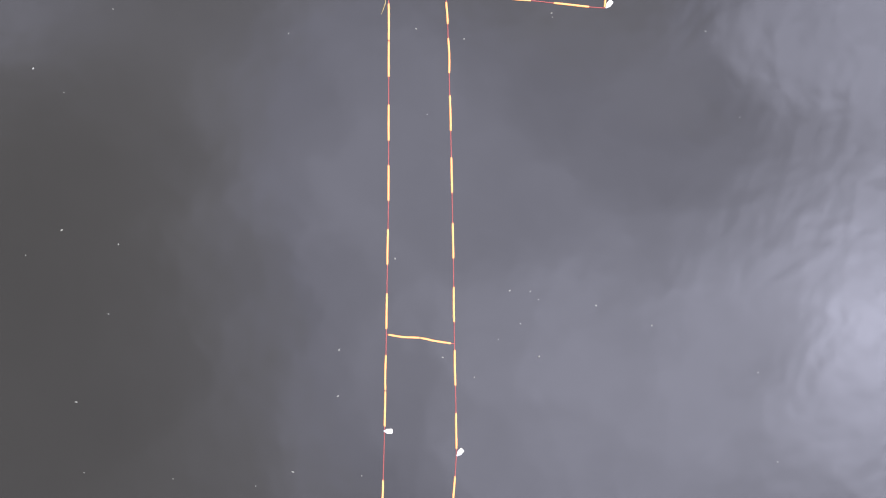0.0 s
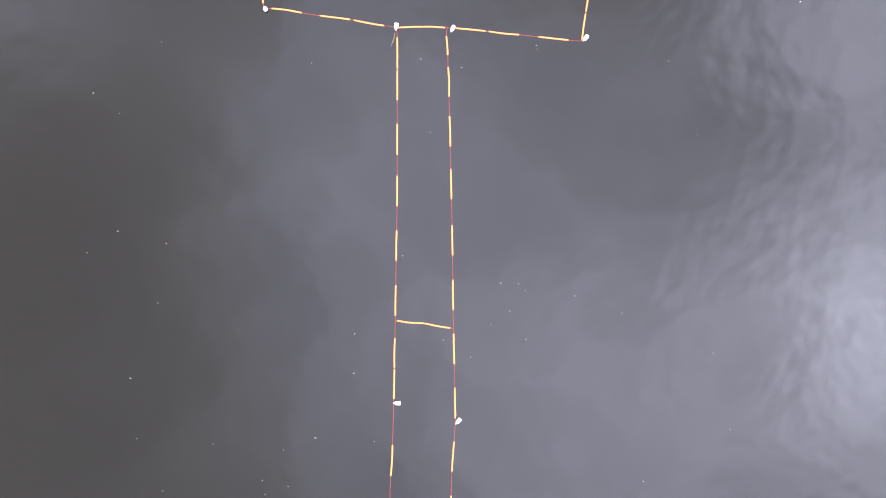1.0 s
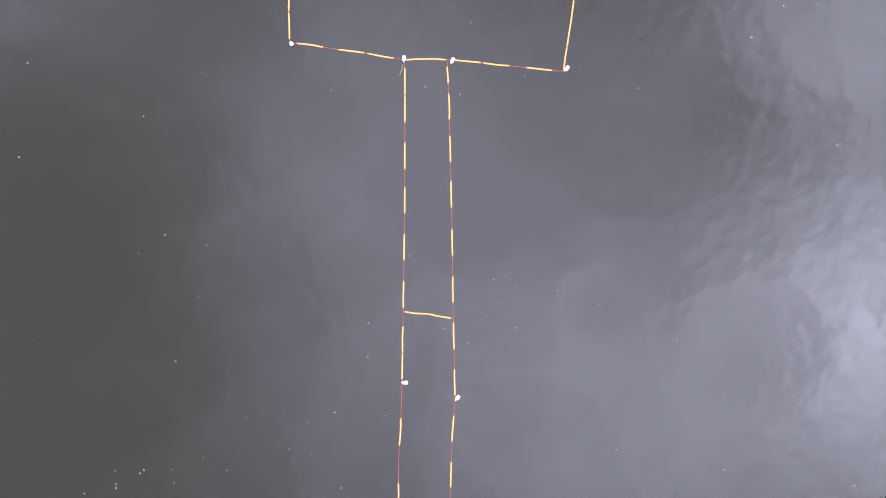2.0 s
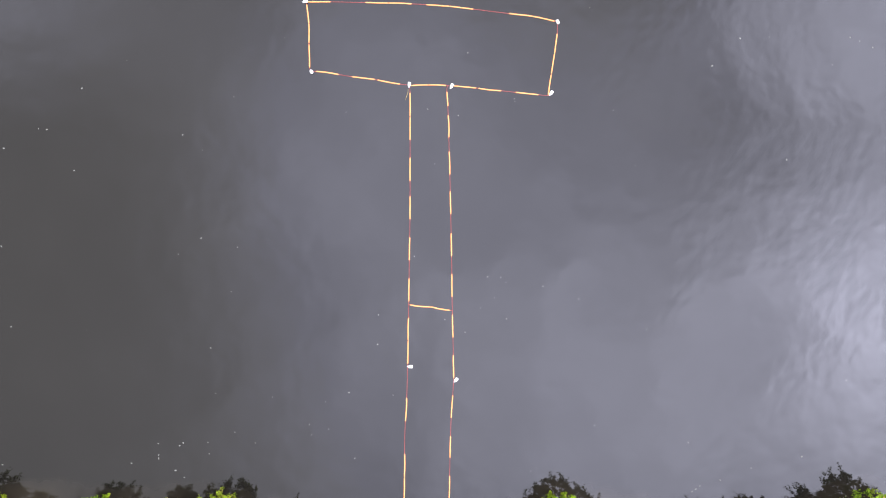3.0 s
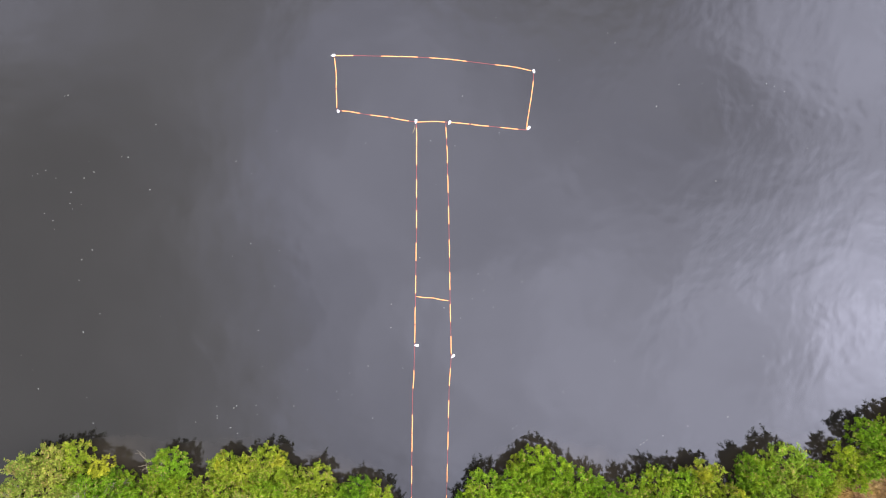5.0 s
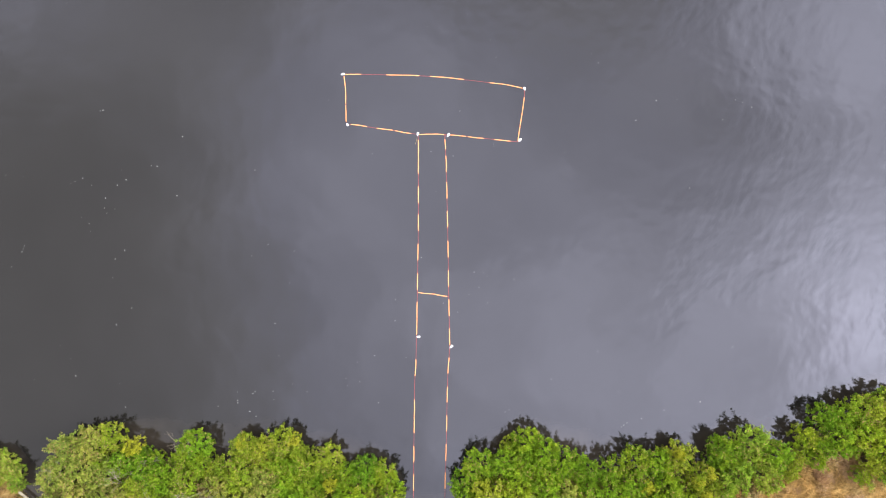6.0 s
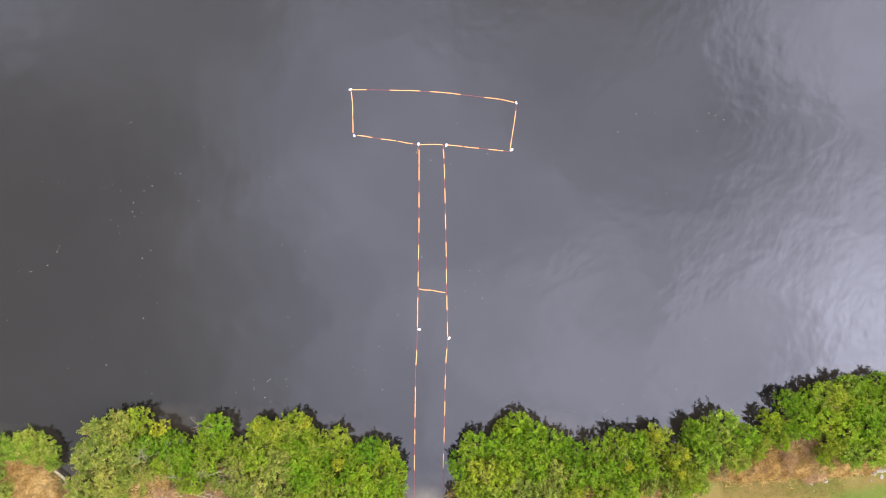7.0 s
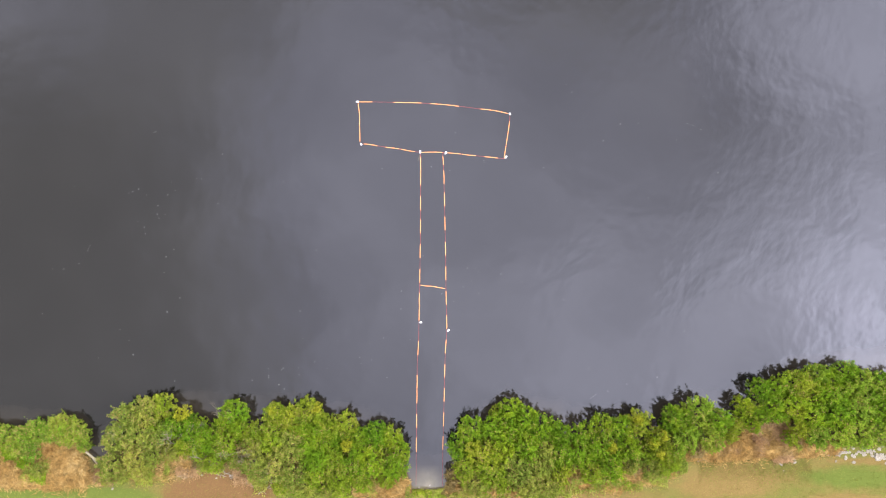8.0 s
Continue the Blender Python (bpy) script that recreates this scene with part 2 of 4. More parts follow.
M_WATER = water_material()
M_GROUND = ground_material()
M_FOAM = simple("orange_foam", (0.58, 0.225, 0.085), (0.63, 0.275, 0.105), 14.0, 0.75, 0.004)
M_ROPE = simple("red_rope", (0.165, 0.036, 0.034), (0.250, 0.064, 0.060), 30.0, 0.8, 0.003)
M_JUG = simple("white_plastic", (0.461, 0.461, 0.461), (0.544, 0.544, 0.538), 8.0, 0.35, gloss=0.5)
M_CAP = simple("cap_plastic", (0.384, 0.397, 0.422), (0.461, 0.474, 0.493), 8.0, 0.4, gloss=0.5)
M_FLECK = simple("pale_fleck", (0.102, 0.109, 0.096), (0.269, 0.269, 0.256), 3.0, 0.8)
M_BARK = simple("brown_bark", (0.0448, 0.032, 0.0224), (0.109, 0.0832, 0.0576), 12.0, 0.9, 0.01)
M_DEAD = simple("bleached_wood", (0.145, 0.122, 0.084), (0.265, 0.224, 0.158), 9.0, 0.9, 0.01)
M_ROCK = simple("grey_limestone", (0.11, 0.094, 0.070), (0.32, 0.285, 0.225), 5.0, 0.9, 0.03)
M_PLANK = simple("weathered_plank", (0.15, 0.125, 0.08), (0.30, 0.26, 0.165), 7.0, 0.85, 0.01)
M_LEAF = {
    "vivid": leaf_material("vivid_leaf", ((0.15, (0.084, 0.190, 0.011)), (0.5, (0.146, 0.250, 0.013)), (0.85, (0.258, 0.310, 0.018))), dry=0.04),
    "lime": leaf_material("lime_leaf", ((0.15, (0.128, 0.215, 0.014)), (0.5, (0.196, 0.270, 0.018)), (0.85, (0.300, 0.328, 0.026))), dry=0.09),
    "gold": leaf_material("gold_leaf", ((0.15, (0.290, 0.320, 0.022)), (0.5, (0.430, 0.440, 0.036)), (0.85, (0.520, 0.530, 0.060)))),
    "dull": leaf_material("dull_leaf", ((0.15, (0.135, 0.200, 0.026)), (0.5, (0.205, 0.252, 0.036)), (0.85, (0.310, 0.312, 0.050))), 0.92, dry=0.13),
    "pale": leaf_material("pale_leaf", ((0.15, (0.130, 0.225, 0.020)), (0.5, (0.190, 0.298, 0.025)), (0.85, (0.290, 0.350, 0.036))), 0.90, dry=0.08),
    "withered": leaf_material("withered_leaf", ((0.15, (0.170, 0.150, 0.050)), (0.5, (0.255, 0.195, 0.075)), (0.85, (0.360, 0.270, 0.115))), dry=0.2),
    "cane": leaf_material("cane_leaf", ((0.15, (0.090, 0.190, 0.013)), (0.5, (0.150, 0.260, 0.018)), (0.85, (0.290, 0.330, 0.036))), dry=0.22),
}
M_STRAW = leaf_material("dry_straw", ((0.15, (0.25, 0.140, 0.040)), (0.5, (0.38, 0.245, 0.085)), (0.85, (0.55, 0.410, 0.180))), 0.95)
M_BRUSH = leaf_material("dead_brush", ((0.15, (0.21, 0.120, 0.055)), (0.5, (0.34, 0.220, 0.110)), (0.85, (0.54, 0.390, 0.205))), 1.1)
M_BLADE = leaf_material("grass_blade", ((0.15, (0.110, 0.160, 0.020)), (0.5, (0.17, 0.175, 0.034)), (0.85, (0.28, 0.205, 0.065))), 0.74)


# ---- mesh helpers ----
def mesh_of(bm, material, smooth=False):
    me = bpy.data.meshes.new("mesh")
    bm.to_mesh(me)
    bm.free()
    me.materials.append(material)
    if smooth:
        me.polygons.foreach_set("use_smooth", [True] * len(me.polygons))
    return me


def part(name, bm, material, parent, label="", smooth=False):
    ob = new(name, mesh_of(bm, material, smooth))
    ob.parent = parent
    if label:
        ob["label"] = label
    return ob


def thing(name, x, y, z, label, category, group="", kind=""):
    ob = new(name)
    ob.empty_display_size = 0.2
    ob.location = (x, y, z)
    return tagged(ob, label, category, group, kind)


def tube(bm, pts, radii, sides=8):
    """A closed tube along points, with a radius at each."""
    pts = [Vector(p) for p in pts]
    rings = []
    for i, (p, r) in enumerate(zip(pts, radii)):
        d = (pts[min(i + 1, len(pts) - 1)] - pts[max(i - 1, 0)]).normalized()
        side = d.cross(Vector((0, 0, 1)))
        side = side.normalized() if side.length > 0.05 else Vector((1, 0, 0))
        up = side.cross(d).normalized()
        rings.append([bm.verts.new(p + r * (math.cos(a) * side + math.sin(a) * up)) for a in (2 * math.pi * k / sides for k in range(sides))])
    for a, b in zip(rings, rings[1:]):
        for k in range(sides):
            bm.faces.new((a[k], a[(k + 1) % sides], b[(k + 1) % sides], b[k]))
    bm.faces.new(rings[0][::-1])
    bm.faces.new(rings[-1])
    return bm


def leaves_mesh(centres, normals, lengths, widths, material, rng, ways=None):
    """Small pointed leaves, four corners each, folded along the midrib; ways: where their tips point."""
    n = len(centres)
    u = rng.normal(size=(n, 3)) * (1.0 if ways is None else 0.3) + (0.0 if ways is None else ways)
    u = np.cross(normals, u)
    u /= np.linalg.norm(u, axis=1)[:, None] + 1e-9
    if ways is not None:
        u = -np.cross(normals, u)
    w = np.cross(normals, u)
    L, W = lengths[:, None] / 2, widths[:, None] / 2
    sag = normals * (W * 0.5)
    v = np.stack([centres - u * L, centres + w * W - sag - u * L * 0.15, centres + u * L - sag * 0.6, centres - w * W - sag - u * L * 0.15], 1).reshape(-1, 3)
    me = bpy.data.meshes.new("leaves")
    me.vertices.add(4 * n)
    me.vertices.foreach_set("co", v.astype(np.float32).ravel())
    me.loops.add(4 * n)
    me.loops.foreach_set("vertex_index", np.arange(4 * n, dtype=np.int32))
    me.polygons.add(n)
    me.polygons.foreach_set("loop_start", np.arange(0, 4 * n, 4, dtype=np.int32))
    me.update(calc_edges=True)
    me.materials.append(material)
    return me


# ---- the setting: lake and bank ----
def shore(x):
    return np.interp(x, SHORE_X, SHORE_Y) + np.clip(np.abs(x + 0.75) - 1.6, 0.12, 1) * (0.22 * np.sin(x * 1.9) * np.sin(x * 0.83 + 1.0) + 0.10 * np.sin(x * 5.3 + 0.4))


def ground_height(x, y):
    inland = shore(x) - y
    bank = 0.62 * (1 - np.exp(-np.maximum(inland, 0) / 1.6)) + 0.004 * np.minimum(np.maximum(inland, 0), 60)
    return np.where(inland > 0, bank, np.maximum(inland * 0.28, -2.5)) + 0.03 * np.sin(x * 1.7 + y * 0.9) * np.sin(y * 2.3 - x * 0.6)


def axis(near, step, far):
    a = np.arange(-near, near + 1e-6, step)
    return np.concatenate([[-far, -far / 4, -far / 12], a, [far / 12, far / 4, far]])


def build_ground():
    xs = axis(60.0, 0.25, 2500.0)
    ys = np.concatenate([[-2500, -700, -200, -90], np.arange(-60, -28, 4.0), np.arange(-28, -9, 0.2), [0, 30, 120, 500, 2500]])
    gx, gy = np.meshgrid(xs, ys)
    gz = ground_height(gx, gy)
    nx, ny = len(xs), len(ys)
    i = np.arange(nx * ny).reshape(ny, nx)
    faces = np.stack([i[:-1, :-1], i[:-1, 1:], i[1:, 1:], i[1:, :-1]], -1).reshape(-1, 4)
    me = bpy.data.meshes.new("ground")
    me.from_pydata(np.stack([gx, gy, gz], -1).reshape(-1, 3).tolist(), [], faces.tolist())
    me.polygons.foreach_set("use_smooth", [True] * len(me.polygons))
    me.materials.append(M_GROUND)
    tagged(new("ground", me), "grassy lake bank with dry straw patches sloping to the water", "ground", kind="structure")


def build_water():
    bm = bmesh.new()
    bmesh.ops.create_grid(bm, x_segments=8, y_segments=8, size=2400)
    tagged(new("water", mesh_of(bm, M_WATER)), "calm dark lake water reflecting grey clouds", "water", kind="structure")


build_ground()
build_water()


# ---- the floating rope barrier ----
def curve_through(pts, step=0.08):
    """A smooth line through points, evenly stepped."""
    p = np.array(pts, float)
    q = np.vstack([2 * p[0] - p[1], p, 2 * p[-1] - p[-2]])
    out = []
    for i in range(1, len(q) - 2):
        t = np.linspace(0, 1, max(4, int(np.linalg.norm(q[i + 1] - q[i]) / 0.05)), endpoint=False)[:, None]
        a, b, c, d = q[i - 1], q[i], q[i + 1], q[i + 2]
        m1, m2 = (c - a) / 2, (d - b) / 2
        lim = np.linalg.norm(c - b)
        m1 *= min(1, lim / (np.linalg.norm(m1) + 1e-9))
        m2 *= min(1, lim / (np.linalg.norm(m2) + 1e-9))
        out.append((2 * t**3 - 3 * t**2 + 1) * b + (t**3 - 2 * t**2 + t) * m1 + (-2 * t**3 + 3 * t**2) * c + (t**3 - t**2) * m2)
    out = np.vstack(out + [p[-1:]])
    s = np.concatenate([[0], np.cumsum(np.linalg.norm(np.diff(out, axis=0), axis=1))])
    even = np.linspace(0, s[-1], max(3, int(s[-1] / step)))
    return np.stack([np.interp(even, s, out[:, k]) for k in range(2)], 1), even


def float_line(label, pts, axis_index, spans, rng):
    """One run of rope, with foam floats threaded on it between the given stations of x or y."""
    line, s = curve_through(pts)
    x0, y0 = line[0]
    owner = thing("float_line", x0, y0, 0.0, label, "float line", "rope barrier runs")
    bm = bmesh.new()
    way = [(x - x0 + rng.normal(0, 0.0015), y - y0 + rng.normal(0, 0.0015), 0.004) for x, y in line]
    tube(bm, way, [0.0160] * len(way), 6)
    part("rope", bm, M_ROPE, owner, "thin red braided rope", True)
    key = line[:, axis_index]
    order = np.argsort(key)
    for a, b in spans:
        sa, sb = sorted((np.interp(a, key[order], s[order]), np.interp(b, key[order], s[order])))
        st = np.linspace(sa, sb, 14)
        bow = rng.normal(0, 0.008)
        px, py = np.interp(st, s, line[:, 0]), np.interp(st, s, line[:, 1])
        d = np.array([px[-1] - px[0], py[-1] - py[0]])
        d /= np.linalg.norm(d)
        arc = bow * np.sin(np.linspace(0, math.pi, 14))
        cpts = [(x - x0 - d[1] * k, y - y0 + d[0] * k, 0.012) for x, y, k in zip(px, py, arc)]
        radii = [0.026, 0.034] + [0.035] * 10 + [0.034, 0.026]
        cpts[1] = tuple(0.88 * u + 0.12 * v for u, v in zip(cpts[0], cpts[2]))
        cpts[-2] = tuple(0.88 * u + 0.12 * v for u, v in zip(cpts[-1], cpts[-3]))
        bm = bmesh.new()
        tube(bm, cpts, radii, 10)
        part("foam_float", bm, M_FOAM, owner, "", True)
    return owner


rng = np.random.default_rng(7)
FLOAT_LABEL = "red rope threaded with orange foam tube floats on water"
float_line(FLOAT_LABEL, ((-1.63, 9.05), (-1.57, 8.75), (-1.56, 5.1), (-1.56, 1.9), (-1.59, -0.3), (-1.62, -2.7), (-1.67, -5.87), (-1.72, -7.7), (-1.81, -9.5), (-1.84, -12.0), (-1.87, -15.3), (-1.90, -20.4)), 1,
           ((8.62, 7.36), (7.32, 6.10), (5.15, 3.91), (3.07, 1.85), (0.88, -0.34), (-1.32, -2.54), (-3.43, -4.63), (-4.67, -5.87), (-7.70, -8.94), (-10.69, -11.91), (-11.95, -13.18), (-14.13, -15.34), (-16.22, -17.46)), rng)
float_line(FLOAT_LABEL, ((0.48, 9.02), (0.42, 8.93), (0.405, 8.7), (0.43, 8.3), (0.46, 7.9), (0.51, 6.33), (0.57, 4.25), (0.62, 2.13), (0.67, -0.1), (0.70, -2.3), (0.72, -3.25), (0.77, -5.41), (0.79, -6.63), (0.74, -7.6), (0.66, -8.74), (0.60, -10.9), (0.57, -12.5), (0.52, -15.0), (0.46, -17.3), (0.44, -20.5)), 1,
           ((8.68, 7.92), (7.44, 6.24), (5.47, 4.25), (3.35, 2.13), (1.10, -0.12), (-1.09, -2.30), (-3.25, -4.47), (-5.41, -6.63), (-7.57, -8.76), (-9.73, -10.89), (-11.86, -13.04), (-14.00, -15.22), (-16.09, -17.30)), rng)
float_line("short red rope with two orange foam floats between the long lines", ((-1.62, -2.72), (-1.08, -2.80), (-0.46, -2.84), (0.0, -2.95), (0.60, -3.03), (0.71, -3.04)), 0,
           ((-1.55, -0.48), (-0.46, 0.59)), rng)
float_line(FLOAT_LABEL, ((-7.2, 13.48), (-5.84, 13.49), (-3.97, 13.46), (-1.49, 13.4), (0.55, 13.27), (1.81, 13.13), (3.74, 12.9), (4.97, 12.76), (6.18, 12.5), (6.33, 12.48)), 0,
           ((-7.08, -5.84), (-3.97, -2.74), (-2.72, -1.49), (-0.70, 0.54), (0.57, 1.81), (3.74, 4.96), (4.98, 6.18)), rng)
float_line(FLOAT_LABEL, ((6.34, 12.48), (6.32, 11.82), (6.18, 10.74), (6.01, 9.66), (5.85, 8.5)), 1,
           ((11.82, 10.78), (10.76, 9.69), (9.62, 8.53)), rng)
float_line(FLOAT_LABEL, ((-7.12, 13.46), (-6.99, 12.31), (-6.98, 11.24), (-6.94, 9.93), (-6.89, 9.8)), 1,
           ((13.34, 12.33), (12.31, 11.28), (11.20, 9.96)), rng)
float_line(FLOAT_LABEL, ((-6.85, 9.76), (-6.61, 9.76), (-6.01, 9.71), (-5.38, 9.59), (-4.67, 9.48), (-3.45, 9.33), (-2.09, 9.09), (-1.64, 9.04)), 0,
           ((-6.60, -5.39), (-4.67, -3.46), (-3.31, -2.10)), rng)
float_line(FLOAT_LABEL, ((-1.60, 9.01), (-0.56, 9.05), (0.38, 9.02), (0.55, 9.02)), 0, ((-1.52, -0.58), (-0.57, 0.36)), rng)
float_line(FLOAT_LABEL, ((0.55, 9.02), (0.78, 9.0), (1.99, 8.89), (3.33, 8.75), (4.09, 8.67), (5.32, 8.54), (5.85, 8.5)), 0,
           ((0.78, 1.98), (2.10, 3.32), (4.10, 5.31)), rng)


def jug_float():
    """An empty jug afloat on its side; the neck points along -x, the neck's end at the origin."""
    owner = thing("jug_float", 0, 0, 0, "white plastic jug floating on its side, tied to rope", "float", "jug floats")
    bm = bmesh.new()
    tube(bm, [(x, 0, 0.02) for x in (0.030, 0.045, 0.075, 0.11, 0.14, 0.27, 0.295, 0.302)], (0.026, 0.036, 0.066, 0.084, 0.088, 0.088, 0.080, 0.062), 16)
    for v in bm.verts:                      # a rounded-square body
        r = math.hypot(v.co.y, v.co.z - 0.02)
        if r > 0.06:
            k = 0.088 / max(abs(v.co.y), abs(v.co.z - 0.02), 0.07) * r / 0.088
            v.co.y *= 1 + 0.35 * (k - 1)
            v.co.z = 0.02 + (v.co.z - 0.02) * (1 + 0.35 * (k - 1))
    part("body", bm, M_JUG, owner, "", True)
    bm = bmesh.new()
    tube(bm, [(x, 0, 0.02) for x in (0.0, 0.003, 0.029, 0.031)], (0.027, 0.031, 0.031, 0.027), 12)
    part("cap", bm, M_CAP, owner, "pale screw cap", False)
    bm = bmesh.new()
    tube(bm, [(0.10, 0.0, 0.075), (0.11, 0.0, 0.118), (0.15, 0.0, 0.135), (0.19, 0.0, 0.128), (0.205, 0.0, 0.10)], (0.012,) * 5, 8)
    part("handle", bm, M_JUG, owner, "", True)
    return owner


jug = jug_float()
# place of the neck, heading, lean
JUGS = ((-1.70, -6.03, 0, 0), (0.80, -6.87, 48, 0), (-1.63, 8.90, 82, -8), (0.58, 8.84, 62, 0), (5.90, 8.50, 52, 0),
        (-6.89, 9.82, -60, -52), (-7.33, 13.47, 5, -20), (6.42, 12.33, 118, -30))
for i, (x, y, turn, lean) in enumerate(JUGS):
    m = pose(x, y, 0.0 if lean > -25 else -0.10, 0, lean, turn)
    if i == 0:
        jug.matrix_basis = m
    else:
        copy_thing(jug, m)

# a loose end of line at the joint
tail = thing("rope_tail", -1.66, 8.55, 0.0, "frayed yellowish rope end trailing from a jug", "rope")
bm = bmesh.new()
tube(bm, [(0, 0.25, 0.01), (-0.03, 0.05, 0.01), (-0.10, -0.15, 0.01), (-0.16, -0.30, 0.0)], (0.014, 0.015, 0.016, 0.006), 6)
part("strand", bm, simple("old_rope", (0.15, 0.115, 0.05), (0.25, 0.20, 0.10), 20.0, 0.9), tail, "", True)


# ---- floating flecks ----
def fleck_mesh(seed):
    r = random.Random(seed)
    bm = bmesh.new()
    n = 7
    rim = [bm.verts.new((math.cos(a) * (0.034 + r.uniform(-0.010, 0.012)) * 1.25, math.sin(a) * (0.028 + r.uniform(-0.010, 0.010)), 0.003)) for a in (2 * math.pi * k / n for k in range(n))]
    top, low = bm.verts.new((0.004, 0, 0.014)), bm.verts.new((0, 0, -0.006))
    for k in range(n):
        bm.faces.new((rim[k], rim[(k + 1) % n], top))
        bm.faces.new((rim[(k + 1) % n], rim[k], low))
    return mesh_of(bm, M_FLECK, True)


FLECKS = [fleck_mesh(s) for s in range(5)]
FLECKS_WEST = ((-25.18, 10.71), (-19.08, 8.81), (-10.99, 8.39), (-21.37, 6.66), (-20.93, 6.6), (-13.7, 6.34), (-12.65, 5.52), (-26.45, 5.7), (-25.77, 5.19), (-23.23, 5.6), (-23.88, 5.19), (-24.75, 4.24), (-24.82, 3.49), (-24.07, 3.43), (-24.65, 3.12), (-19.47, 4.42), (-25.96, 2.33), (-25.86, 1.76), (-23.32, 0.37), (-24.02, -0.28), (-24.19, -1.67), (-22.79, -3.91), (-23.91, -5.14), (-23.65, -9.51), (-23.21, -11.24), (-13.92, -0.04), (-12.7, 0.82), (-10.77, 0.34), (-11.1, -2.04), (-12.18, -5.04), (-11.9, -7.45), (-8.88, -7.66))
FLECKS_SHORE = ((-10.88, -9.53), (-14.95, -10.13), (-13.63, -10.1), (-13.8, -10.24), (-14.92, -10.74), (-14.92, -10.91), (-16.37, -11.18), (-12.31, -10.07), (-12.24, -10.68), (-14.03, -11.56), (-13.56, -11.93), (-9.79, -10.11), (-3.24, -3.27), (-3.27, -4.84), (-4.8, -7.42), (-2.45, -7.56), (-6.91, -9.12), (-5.88, -9.36), (-6.8, -9.67), (-4.49, -10.93), (-6.06, -7.9), (-1.33, -0.13), (2.6, -1.22), (3.31, -1.25), (3.59, -1.53), (5.57, -1.73), (7.49, -2.41), (2.22, -2.89), (3.62, -3.47), (1.4, -4.19), (2.97, -2.35), (0.31, -3.51), (8.34, -9.17), (4.92, -11.62), (5.23, -11.45))
FLECKS_EAST = ((11.15, -4.02), (11.83, -7.09), (13.37, -10.1), (19.47, -10.86), (16.76, -11.47), (15.08, -12.11), (13.78, -12.59), (13.99, -12.42), (13.57, -12.73), (21.89, -6.76), (11.33, 15.09), (11.85, 14.41), (8.07, 13.23), (16.18, 11.61), (17.76, 11.68), (22.65, 11.49), (23.34, 11.15), (22.13, 11.69), (14.66, 10.13), (21.16, 10.21), (23.55, 14.1), (24.88, 7.3), (18.68, 5.09), (9.34, 7.72), (-4.99, 7.58), (4.03, 8.32), (4.06, 8.18), (1.53, 10.78), (-0.24, 4.82), (-0.62, 7.76), (1.02, 7.42))
FLECKS_FAR_WEST = ((-32.12, 5.91), (-27.32, 5.33), (-27, 5.47), (-30.72, 0.69), (-30.81, 0.46), (-30.9, 0.23), (-31.67, -0.87), (-34, -1.38), (-33.09, -1.38), (-32.95, -1.38), (-34.89, -5.32), (-28.04, -6.69), (-29.94, -9.21), (-26.89, -8.93), (-26.53, 2.81), (-24.97, 10.76))
r = random.Random(3)


def fleck(x, y, size):
    ob = tagged(new("foam_fleck", FLECKS[r.randrange(5)]), "tiny pale foam fleck drifting on the water", "foam fleck", "floating flecks")
    ob.matrix_basis = pose(x, y, 0, 0, 0, r.uniform(0, 360)) @ Matrix.Diagonal((size, size, 1, 1))


for x, y in FLECKS_WEST + FLECKS_SHORE + FLECKS_EAST + FLECKS_FAR_WEST:
    fleck(x, y, r.uniform(0.6, 1.15) * (1.3 if abs(x) > 13 else 1.0))
for k in range(14):
    fleck(r.uniform(-38, 34), r.uniform(-10.5, 19), r.uniform(0.45, 0.7))


